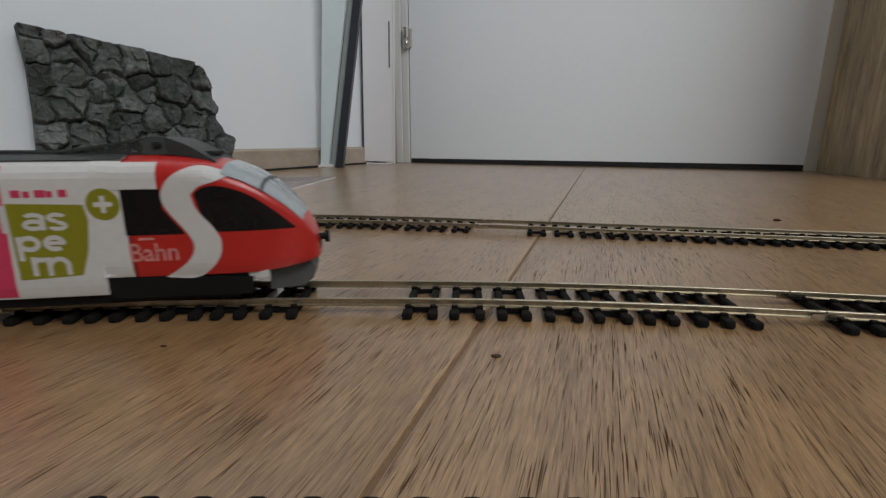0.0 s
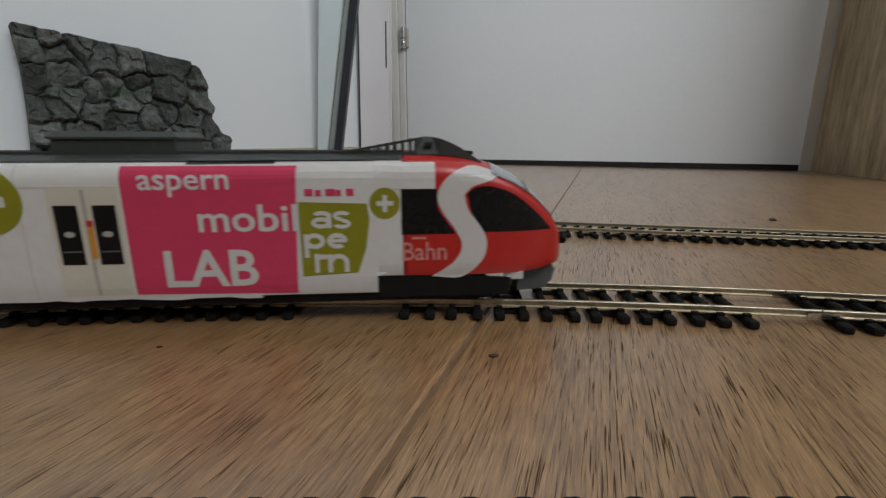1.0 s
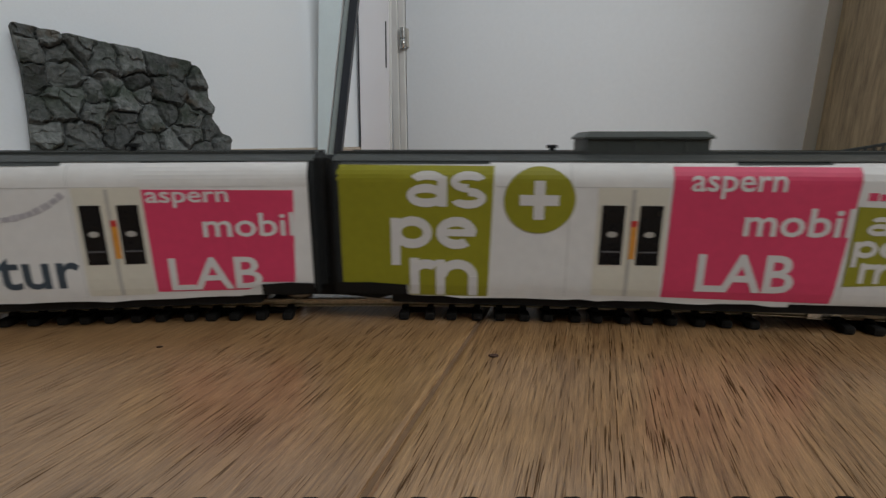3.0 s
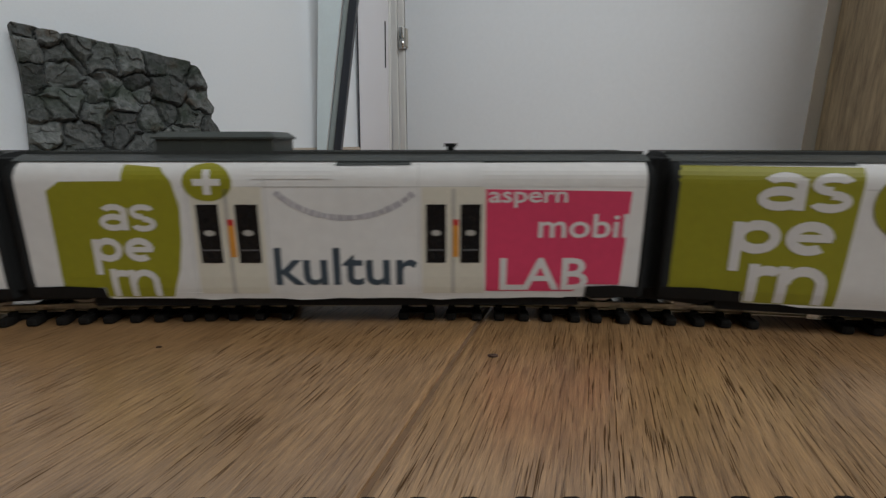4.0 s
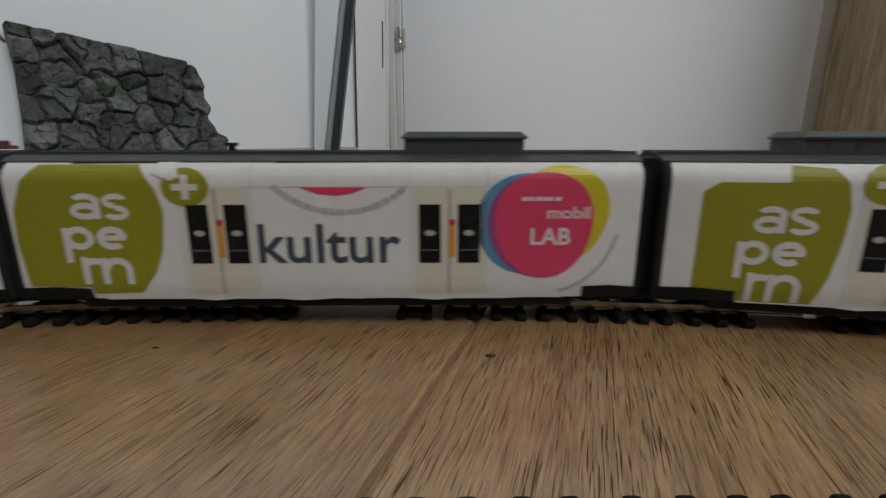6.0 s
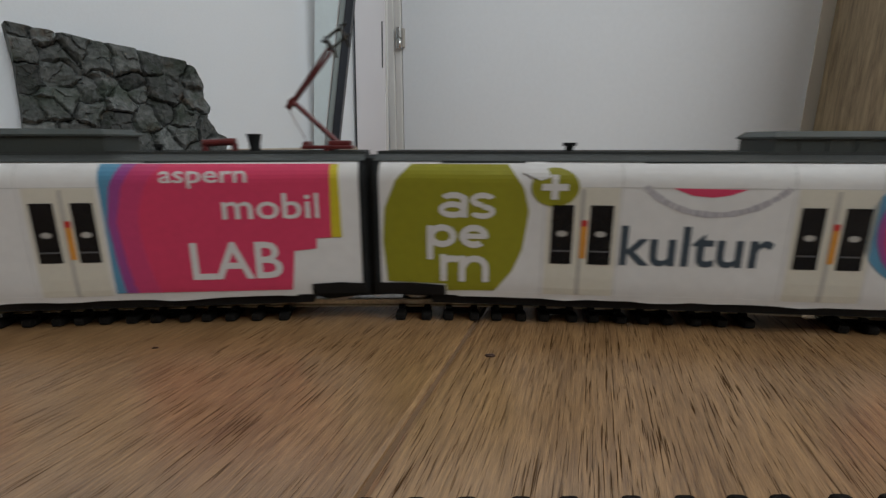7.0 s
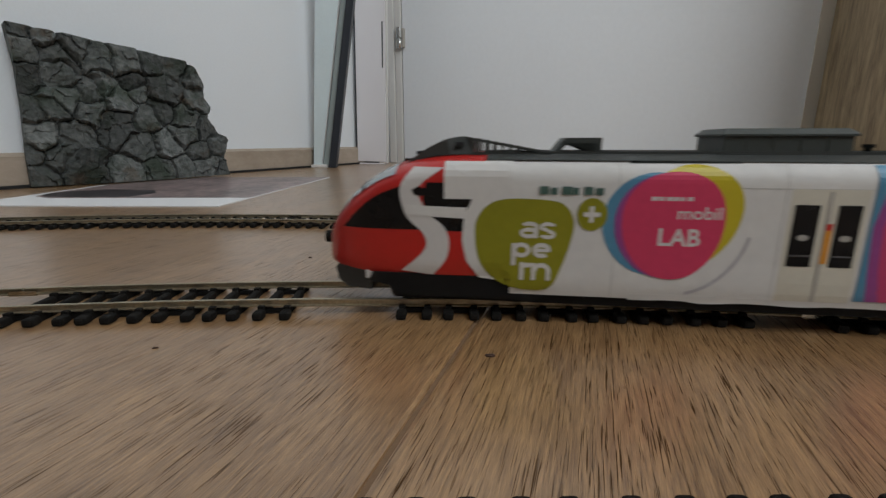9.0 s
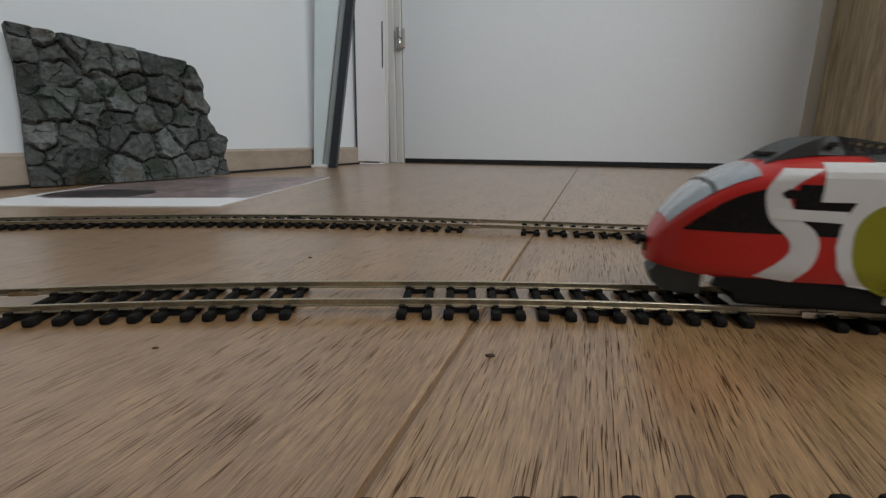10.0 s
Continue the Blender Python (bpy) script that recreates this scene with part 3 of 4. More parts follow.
def side_y(x, z):
    w, zb, zt = shape_at(x)
    v = min(max((z - zb) / (zt - zb), 0.0), 0.995)
    if v > 0.8:
        return w * (1 - ((v - 0.8) / 0.2) ** 2.5) ** 0.4
    return w - 0.7 * max(0.0, (0.15 - v) / 0.15) ** 2


VS = [0, 0.05, 0.1, 0.15, 0.3, 0.5, 0.7, 0.8, 0.85, 0.9, 0.93, 0.96, 0.98, 0.995]


def shell(xs, v0=0.0, v1=1.0, grow=0.0, caps=True):
    """The body between the given stations, from height share v0 to v1 on both sides and across the top."""
    vs = [v for v in VS if v0 < v < v1]
    vs = [v0] + vs + ([v1] if v1 < 0.995 else [0.995])
    bm = bmesh.new()
    rings = []
    for x in xs:
        w, zb, zt = shape_at(x)
        half = [(side_y(x, zb + v * (zt - zb)) + grow, zb + v * (zt - zb) + grow * (1 if v > 0.85 else 0)) for v in vs]
        ring = [(-y, z) for y, z in half]
        if v1 >= 0.995:
            ring.append((0, zt + grow))
        ring += [(y, z) for y, z in half[::-1]]
        rings.append([bm.verts.new((x * MM, y * MM, z * MM)) for y, z in ring])
    n = len(rings[0])
    for a, b in zip(rings, rings[1:]):
        for k in range(n - 1 if v1 >= 0.995 else n):
            bm.faces.new((a[k], b[k], b[(k + 1) % n], a[(k + 1) % n]))
    if caps:
        bm.faces.new(rings[0])
        bm.faces.new(rings[-1][::-1])
    return bm


# where the stickers of each car sit: their pattern's x (mm) and the x on the body
FIT_A = ((0, 58.7, 91.2, 125.6, 156, 165.4, 208.3), (-0.6, 57.6, 90.5, 122.5, 152.4, 161.5, 204.9))
FIT_B = ((0, 32.9, 50.5, 66.0, 109.3, 124.8, 161.6, 168), (0, 32.4, 50.3, 67.4, 109.8, 125.3, 163.0, 168))
FIT_C = ((0, 48, 64.6, 109.3, 137, 167), (0, 49.8, 67.6, 109.8, 139.2, 168.4))
FIT_D = ((-208, -177.6, -136.8, -118, -87, -72.2, -49.8, -18.5, 0), (-203.6, -172.9, -134.1, -114.6, -85.9, -70.8, -48.7, -15.8, 0))
FIT = [FIT_A]


def conform(bm, lift, step=2.5):
    """Cut a flat outline in x and z (mm) into small pieces, and lay it on the near side of the body."""
    for v in bm.verts:
        v.co.x = float(np.interp(v.co.x, *FIT[0]))
    xs, zs = [v.co.x for v in bm.verts], [v.co.z for v in bm.verts]
    curved = NOSED[0] and max(map(abs, xs)) > 160
    cuts = []
    if curved:
        cuts += [((c, 0, 0), (1, 0, 0)) for c in np.arange(min(xs) + step, max(xs), step)]
    cuts += [((0, 0, c), (0, 0, 1)) for c in ((10, 12, 15) if min(zs) < 15 else ()) if min(zs) < c < max(zs)]
    if max(zs) > 39 or curved:
        cuts += [((0, 0, c), (0, 0, 1)) for c in np.arange(max(39, min(zs)) if not curved else min(zs) + 1.2, max(zs), 1.0 if not curved else 1.6)]
    for co, no in cuts:
        bmesh.ops.bisect_plane(bm, geom=bm.verts[:] + bm.edges[:] + bm.faces[:], plane_co=co, plane_no=no)
    for v in bm.verts:
        v.co = Vector((v.co.x, -side_y(v.co.x, v.co.z) - lift, v.co.z)) * MM
    # paper thickness
    top = bmesh.ops.extrude_face_region(bm, geom=bm.faces[:])
    for v in [g for g in top["geom"] if isinstance(g, bmesh.types.BMVert)]:
        v.co.y += 0.04 * MM
    return bm


def decal(name, pts, material, parent, layer=1, label=""):
    bm = bmesh.new()
    bm.faces.new([bm.verts.new((x, 0, z)) for x, z in pts]).normal_update()
    bmesh.ops.triangulate(bm, faces=bm.faces[:], ngon_method="EAR_CLIP")
    return part(name, conform(bm, 0.08 * layer), material, parent, label)


def smooth(pts, k=3, corners=False):
    """A rounder outline through the same points; sharp turns stay corners."""
    out, n = [], len(pts)
    for i in range(n):
        p0, p1, p2, p3 = (Vector((*pts[(i + d) % n], 0)) for d in (-1, 0, 1, 2))
        m1, m2 = (p2 - p0) / 2, (p3 - p1) / 2
        if corners:
            if (p1 - p0).angle(p2 - p1) > 0.9:
                m1 = p2 - p1
            if (p2 - p1).angle(p3 - p2) > 0.9:
                m2 = p2 - p1
        for j in range(k):
            q = j / k
            p = (2 * q ** 3 - 3 * q * q + 1) * p1 + (q ** 3 - 2 * q * q + q) * m1 + (3 * q * q - 2 * q ** 3) * p2 + (q ** 3 - q * q) * m2
            out.append((p.x, p.y))
    return out


def rect(x0, x1, z0, z1):
    return [(x0, z0), (x1, z0), (x1, z1), (x0, z1)]


def oval(cx, cz, rx, rz, n=36, power=2.0, skew=0.0):
    out = []
    for i in range(n):
        a = 2 * math.pi * i / n
        c, s = math.cos(a), math.sin(a)
        x, z = abs(c) ** (2 / power) * math.copysign(1, c), abs(s) ** (2 / power) * math.copysign(1, s)
        out.append((cx + rx * x * (1 + skew * z), cz + rz * z))
    return out


def band(cx, cz, r, a0, a1, width, n=18, rz=None):
    """A strip along an arc, angles in degrees."""
    rz = rz or r
    ang = [radians(a0 + (a1 - a0) * i / n) for i in range(n + 1)]
    return [(cx + (r + width / 2) * math.cos(a), cz + (rz + width / 2) * math.sin(a)) for a in ang] + [(cx + (r - width / 2) * math.cos(a), cz + (rz - width / 2) * math.sin(a)) for a in ang[::-1]]


def writing(text, x0, x1, z0, z1, material, parent, layer=2, heavy=0.012):
    """Lettering fitted between x0..x1 and z0..z1 (mm) on the near side."""
    cu = bpy.data.curves.new("lettering", "FONT")
    cu.body, cu.size, cu.resolution_u, cu.offset = text, 1.0, 3, heavy
    tmp = new("lettering", cu)
    me = tmp.to_mesh()
    bm = bmesh.new()
    bm.from_mesh(me)
    tmp.to_mesh_clear()
    bpy.data.objects.remove(tmp)
    xs, ys = [v.co.x for v in bm.verts], [v.co.y for v in bm.verts]
    ax, ay = min(xs), min(ys)
    kx, ky = (x1 - x0) / (max(xs) - ax), (z1 - z0) / (max(ys) - ay)
    for v in bm.verts:
        v.co = Vector((x0 + (v.co.x - ax) * kx, 0, z0 + (v.co.y - ay) * ky))
    return part("lettering", conform(bm, 0.08 * layer), material, parent)


def ring_shape(cx, cz, rx, rz, t, n=20, gap=None):
    ang = [2 * math.pi * i / n for i in range(n + 1)] if gap is None else [radians(gap[0] + (gap[1] - gap[0]) * i / n) for i in range(n + 1)]
    return [(cx + rx * math.cos(a), cz + rz * math.sin(a)) for a in ang] + [(cx + (rx - t) * math.cos(a), cz + (rz - t) * math.sin(a)) for a in ang[::-1]]


def emblem(x0, x1, z0, z1, parent, layer=2):
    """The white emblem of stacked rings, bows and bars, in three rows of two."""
    w, h = x1 - x0, z1 - z0
    rx, rz, t = w * 0.215, h * 0.125, w * 0.10

    def put(pts, cx, cz):
        decal("emblem_shape", [(x0 + cx * w + px, z0 + cz * h + pz) for px, pz in pts], M_LETTER, parent, layer)

    def bar(a, b, c, d):
        decal("emblem_shape", rect(x0 + a * w, x0 + b * w, z0 + c * h, z0 + d * h), M_LETTER, parent, layer + 0.25)

    put(ring_shape(0, 0, rx * 0.95, rz * 0.70, t * 0.9), 0.40, 0.782)
    bar(0.52, 0.62, 0.70, 0.925)
    put(ring_shape(0, 0, rx * 0.95, rz * 0.72, t * 0.9, gap=(0, 150)), 0.42, 0.875)
    put(ring_shape(0, 0, rx * 0.85, rz * 0.62, t * 0.85, gap=(20, 270)), 0.84, 0.885)
    put(ring_shape(0, 0, rx * 0.85, rz * 0.62, t * 0.85, gap=(-160, 90)), 0.84, 0.765)
    put(ring_shape(0, 0, rx, rz, t), 0.25, 0.50)
    bar(0.02, 0.12, 0.24, 0.61)
    put(ring_shape(0, 0, rx, rz, t, gap=(0, 310)), 0.72, 0.50)
    bar(0.55, 0.92, 0.475, 0.53)
    bar(0.22, 0.32, 0.0, 0.30)
    put(ring_shape(0, 0, rx * 0.9, rz * 0.95, t, gap=(50, 150)), 0.40, 0.17)
    bar(0.50, 0.60, 0.0, 0.29)
    put(ring_shape(0, 0, rx, rz * 1.1, t, gap=(0, 180)), 0.735, 0.155)
    bar(0.85, 0.95, 0.0, 0.16)


def plus(cx, cz, r, t, parent, layer=2):
    pts = [(-t, -r), (t, -r), (t, -t), (r, -t), (r, t), (t, t), (t, r), (-t, r), (-t, t), (-r, t), (-r, -t), (-t, -t)]
    decal("plus_sign", [(cx + a, cz + b) for a, b in pts], M_LETTER, parent, layer)


def plus_disc(car, cx, cz, rx, rz):
    d = decal("disc_sticker", oval(cx, cz, rx, rz), M_GREEN, car, 2, "olive green round sticker with a white plus")
    plus(cx, cz, rx * 0.55, rx * 0.15, d, 3)


def car_door(car, xs, z0=18.9, z1=34.5):
    """A double door: two dark panes with a grey post and an orange strip between them."""
    a, b, c, d = xs
    door = decal("door", rect(a - 1.2, d + 1.2, 10.2, 39), M_CREAM, car, 1, "cream double door")
    for p, q in ((a, b), (c, d)):
        pane = decal("pane", rect(p, q, z0, z1), M_BLACK, door, 2, "dark door pane")
        # pale oval and line painted on as reflections in the glass
        decal("reflection_mark", oval((p + q) / 2, 27.0, 1.3, 0.8, 14), M_GREYPOST, pane, 2.6)
        decal("reflection_mark", rect(p + 0.5, q - 0.5, 22.2, 22.6), M_MARK, pane, 2.6)
    m = (b + c) / 2
    decal("post", rect(m - 0.45, m + 0.45, 10.3, 38.5), M_GREYPOST, door, 2)
    decal("edge_strip", rect(m - 0.1, m + 1.4, 20.5, 29.0), M_ORANGE, door, 2.5, "orange door strip")
    decal("edge_strip", rect(m - 0.1, m + 1.4, 29.0, 30.6), M_RED, door, 2.5)


def roof_box(car, x0, x1, zt=52.9, w=9.0, z0=46.6):
    e = 1.6
    bm = bmesh.new()
    lo = [(x0 + 0.8, -w + 0.6), (x1 - 0.8, -w + 0.6), (x1 - 0.8, w - 0.6), (x0 + 0.8, w - 0.6)]
    mid_ring = [(x0, -w), (x1, -w), (x1, w), (x0, w)]
    hi = [(x0 + e, -w + e), (x1 - e, -w + e), (x1 - e, w - e), (x0 + e, w - e)]
    rings = [[bm.verts.new((x * MM, y * MM, z * MM)) for x, y in r] for r, z in ((lo, z0), (lo, zt - 2.0), (mid_ring, zt - 1.9), (mid_ring, zt - 1.4), (hi, zt))]
    for a, b in zip(rings, rings[1:]):
        for k in range(4):
            bm.faces.new((a[k], a[(k + 1) % 4], b[(k + 1) % 4], b[k]))
    bm.faces.new(rings[0][::-1])
    bm.faces.new(rings[-1])
    b = part("roof_box", bm, M_ROOFBOX, car, "dark grey roof equipment box")
    for k in range(1, 5):
        x = x0 + (x1 - x0) * k / 5
        part("rib", box((x - 0.25) * MM, (x + 0.25) * MM, (-w + 0.35) * MM, (-w + 0.7) * MM, z0 * MM, (zt - 2.1) * MM), M_ROOFBOX, b)
    part("rail_strip", box((x0 - 1.0) * MM, (x1 + 1.0) * MM, (-w - 0.4) * MM, (w + 0.4) * MM, (z0 - 0.2) * MM, (z0 + 0.7) * MM), M_ROOF, b)


def roof_knob(car, x, zt=49.2, r=1.4):
    bm = rod((x * MM, 0, 46.8 * MM), (x * MM, 0, (zt - 0.9) * MM), r * 0.6 * MM, 12)
    rod((x * MM, 0, (zt - 0.9) * MM), (x * MM, 0, zt * MM), r * MM, 14, bm)
    rod((x * MM, 0, 46.8 * MM), (x * MM, 0, 47.6 * MM), r * 0.95 * MM, 14, bm)
    part("roof_vent", bm, M_BELLOWS, car)


def bogie(car, x):
    b = part("bogie", box((x - 17) * MM, (x + 17) * MM, -10.5 * MM, 10.5 * MM, 8.6 * MM, 13.0 * MM, 0.6 * MM), M_UNDER, car, "black bogie frame")
    for s in (-1, 1):
        bm = prism([(x - 18, 7.6), (x - 14, 6.4), (x - 5, 7.2), (x + 5, 7.2), (x + 14, 6.4), (x + 18, 7.6), (x + 18, 12.5), (x - 18, 12.5)], 0, 1, "y")
        for v in bm.verts:
            v.co = Vector((v.co.x, s * (11.2 + 1.6 * v.co.y), v.co.z)) * MM
        part("side_frame", bm, M_UNDER, b)
    for dx in (-11.5, 11.5):
        bm = rod((0, -7.9 * MM, 0), (0, 7.9 * MM, 0), 1.0 * MM, 10)
        for s in (-1, 1):
            rod((0, s * 7.6 * MM, 0), (0, s * 9.6 * MM, 0), 5.1 * MM, 28, bm)
            rod((0, s * 7.2 * MM, 0), (0, s * 7.6 * MM, 0), 5.9 * MM, 28, bm)
            for k in range(4):
                a = k * math.pi / 2
                rod((3 * MM * math.cos(a), s * 9.5 * MM, 3 * MM * math.sin(a)), (3 * MM * math.cos(a), s * 9.9 * MM, 3 * MM * math.sin(a)), 0.7 * MM, 8, bm)
        w = part("wheelset", bm, M_STEEL, car, "steel wheelset")
        WHEELS.append((w, (x + dx) * MM))


WHEELS = []


def skirt_cut(car, x0, x1):
    """The dark opening over a bogie at a car's end."""
    decal("bogie_opening", [(x0, 9.0), (x1, 9.0), (x1 - 0.3, 12.0), ((x0 + x1) / 2, 12.5), (x0, 12.2)], M_UNDER, car, 4, "black opening over the bogie")


def gangway(car, x, sgn):
    """Half of the ribbed bellows at a car's end."""
    bm = bmesh.new()
    for k in range(2):
        a = x + sgn * (0.1 + k * 0.95)
        box(min(a, a + sgn * 0.75) * MM, max(a, a + sgn * 0.75) * MM, -15.2 * MM, 15.2 * MM, 11 * MM, 46.2 * MM, 0.3 * MM, bm)
    box(min(x, x + sgn * 2.0) * MM, max(x, x + sgn * 2.0) * MM, -14.4 * MM, 14.4 * MM, 11.5 * MM, 45.6 * MM, bm=bm)
    part("bellows", bm, M_BELLOWS, car, "black ribbed gangway bellows")


def car_base(label, x0, x1, body_x):
    car = new("train_car")
    tagged(car, label, "model train car", group="cars of the model train")
    a, b = body_x
    # close pairs of stations keep the sides straight up to the flat ends
    stations = {a, a + 0.05, (a + b) / 2, b - 0.05, b}
    if b == 161.8:
        stations |= {154.55, 154.6, 154.65, 154.7}
    if a == -161.8:
        stations |= {-154.7, -154.65, -154.6, -154.55}
    stations = sorted(stations)
    part("body", shell(stations), M_PAPER, car, "white car body", True)
    part("roof", shell([a, (a + b) / 2, b], 0.938, 1.0, 0.22, False), M_ROOF, car, "dark grey plastic roof", True)
    for s in (-1, 1):
        part("roof_rail", box(a * MM, b * MM, (s * 8.5 - 0.3) * MM, (s * 8.5 + 0.3) * MM, 46.9 * MM, 47.8 * MM), M_ROOF, car)
    rnd = random.Random(int(b))
    cut = 148.0 if max(abs(a), abs(b)) == 161.8 else 999
    lo, hi = max(a, -cut) + 22, min(b, cut) - 22
    n = 22
    low = [(lo + (hi - lo) * i / n, 8.9 - 0.7 * rnd.random() * (1 if (i // 3) % 2 else 0.4)) for i in range(n + 1)]
    decal("paper_hem", low + [(hi, 10.5), (lo, 10.5)], M_PAPER, car, 0.6, "uneven lower edge of the white paper")
    part("underframe", box((x0 + 18) * MM, (x1 - 18) * MM, -14.5 * MM, 14.5 * MM, 6.0 * MM, 9.2 * MM, 0.4 * MM), M_UNDER, car, "black underframe")
    return car


def head(car, sgn, s_band, screen, window):
    """The red nose, its glazing, white band, windscreen, plough and coupler."""
    h = part("head", shell([sgn * x for x in np.linspace(161.8, 210.3, 28)]), M_RED, car, "glossy red rounded nose", True)
    # the glass is coloured pale grey to carry a bright reflection
    part("windscreen", shell([sgn * x for x in np.linspace(186.5, 206.5, 14)], 0.90, 1.0, 0.25, False), M_SCREEN, h, "windscreen, coloured pale grey for the bright reflection in it", True)
    part("windscreen_bar", shell([sgn * 196.0, sgn * 197.0], 0.89, 1.0, 0.34, False), M_PLOW, h, "", True)
    decal("side_glazing", smooth(screen, 3, True), M_BLACK, h, 1, "black side glazing")
    decal("side_glazing", window, M_BLACK, h, 1, "black cab window")
    decal("white_band", smooth(s_band, 4, True), M_LETTER, h, 2, "white curved band")
    x = 209.6 * sgn
    bm = rod((x - sgn * 1.5, 0, 20.5), (x + sgn * 2.2, 0, 20.5), 1.1, 12)
    rod((x + sgn * 2.2, 0, 20.5), (x + sgn * 3.5, 0, 20.5), 2.0, 14, bm)
    box(min(x - sgn * 2, x + sgn * 1), max(x - sgn * 2, x + sgn * 1), -2.2, 2.2, 16.8, 19.4, 0.4, bm)
    bmesh.ops.scale(bm, vec=(MM, MM, MM), verts=bm.verts)
    part("coupler", bm, M_UNDER, h, "black coupler")
    bm = prism([(sgn * p, q) for p, q in ((196, 6.4), (205, 6.0), (208, 8.0), (209, 11.5), (206, 15.4), (196, 14.0))], -1, 1, "y")
    for v in bm.verts:
        wide = 10.6 - 0.40 * max(0, abs(v.co.x) - 194)
        v.co = Vector((v.co.x, v.co.y * wide, v.co.z)) * MM
    part("plough", bm, M_PLOW, car, "dark grey snow plough")
    part("skirt_bracket", box(min(sgn * 191, sgn * 196.5) * MM, max(sgn * 191, sgn * 196.5) * MM, -13.9 * MM, -12.4 * MM, 11.2 * MM, 13.8 * MM, 0.3 * MM), M_LETTER, car, "white bracket")
    # the slatted roof fairing behind the cab
    f = part("roof_fairing", fairing(sgn), M_ROOF, car, "dark grey slatted roof fairing")
    for k in range(8):
        x = sgn * (148.6 + 2.25 * k)
        z = 47.2 + (abs(x) - 145.5) * 0.185
        for y in (-9.4, 8.6):
            part("slat", box((x - 0.38) * MM, (x + 0.38) * MM, y * MM, (y + 0.8) * MM, 47.0 * MM, (z + 0.5) * MM), M_ROOF, f)
    part("slot", box((sgn * 169.4 - 1.1) * MM, (sgn * 169.4 + 1.1) * MM, -9.95 * MM, -9.0 * MM, 49.0 * MM, 50.2 * MM, 0.2 * MM), M_GAP, f, "dark open slot")
    part("lamp_slot", box((sgn * 181.0 - 1.5) * MM, (sgn * 181.0 + 1.5) * MM, -5.0 * MM, 5.0 * MM, 46.6 * MM, 47.6 * MM, 0.2 * MM), M_GAP, f, "dark slot in the front of the fairing")
    return h


def fairing(sgn):
    """A hump over the cab with two open side rails that slope down behind it."""
    hump = [(165.6, 46.8), (165.6, 51.2), (168, 51.7), (170.5, 51.6), (173, 51.0), (175.5, 50.0), (178, 48.8), (180.5, 47.2), (183, 45.6), (184.5, 44.4), (178, 46.0), (172, 46.8)]
    bm = prism([(sgn * a, b) for a, b in hump], -9.6, 9.6, "y")
    bmesh.ops.triangulate(bm, faces=[fc for fc in bm.faces if len(fc.verts) > 4])
    for s in (-1, 1):
        prism([(sgn * a, b) for a, b in ((144.5, 46.8), (166, 50.6), (166, 51.3), (144.5, 47.5))], s * 8.4, s * 9.7, "y", bm)
        prism([(sgn * a, b) for a, b in ((144.5, 46.6), (166, 46.6), (166, 47.6), (144.5, 47.3))], s * 8.4, s * 9.7, "y", bm)
    for v in bm.verts:
        k = 0.80 if v.co.z > 51.4 else 1.0
        v.co = Vector((v.co.x, v.co.y * (k if abs(v.co.x) > 166 else 1), v.co.z)) * MM
    return bm



S_A = [(183.6, 44), (177.7, 41), (175.1, 36.3), (176.3, 32), (180.4, 26), (181.8, 21.8), (179.5, 17.5), (173.5, 13.4), (181.8, 13.0), (187.3, 17.5), (188.8, 22.6), (187.3, 26.9), (183.6, 32), (182.4, 36.3), (184.5, 38.4), (188.2, 39.6), (192.3, 41.4), (189.5, 42.9)]
S_D = [(-186, 43.7), (-189.2, 39.6), (-189.8, 35.9), (-188, 30.1), (-183.8, 26), (-182.5, 22.8), (-184.2, 19.5), (-189.8, 14.6), (-180.8, 13.6), (-177, 18.5), (-176.1, 23.6), (-177.8, 27.7), (-181.7, 31), (-184.2, 35), (-184.6, 37.9), (-182.9, 40), (-177.8, 43.6)]
SCREEN = [(183.2, 36.6), (185.5, 38.2), (190, 38.4), (196.5, 36.0), (203, 31.0), (208.3, 25.6), (187, 25.9), (184.4, 31.0)]
SCREEN_D = [(-207.5, 26.3), (-201.5, 32.3), (-195.7, 36.2), (-188.5, 38.8), (-188.5, 33.4), (-184.5, 26.6)]


def blob(car, cx, cz, k=1.0):
    """The pink blob with a blue rim on one side and a yellow one on the other."""
    b = decal("blob_sticker", oval(cx - 4.9 * k, cz + 0.4, 12.6 * k, 13.4 * k, skew=0.05), M_BLUE, car, 1, "round pink sticker with blue and yellow rims")
    decal("yellow_rim", oval(cx + 4.4 * k, cz + 2.7, 12.6 * k, 13.1 * k, skew=0.16), M_YELLOW, b, 1.6)
    decal("violet_rim", oval(cx - 2.0 * k, cz, 12.5 * k, 13.7 * k, skew=0.08), M_VIOLET, b, 2.1)
    decal("pink_field", oval(cx, cz, 12.8 * k, 14.0 * k, skew=0.10, power=2.15), M_PINK, b, 2.6)
    for k, w in enumerate((1.5, 1.2, 1.5, 1.4, 1.0, 1.5)):
        decal("unreadable_line", rect(cx - 6.3 + 1.75 * k, cx - 6.3 + 1.75 * k + w, cz + 6.7, cz + 7.7), M_LETTER, b, 3.1)
    writing("mobil", cx + 0.4, cx + 11.8, cz + 2.0, cz + 5.2, M_LETTER, b, 3.1)
    writing("LAB", cx - 3.8, cx + 7.0, cz - 5.0, cz - 0.4, M_LETTER, b, 3.1, 0.02)
    decal("unreadable_line", band(cx - 0.5, cz + 2.0, 20.5, -75, -12, 0.9), M_FAINT, b, 1.6)


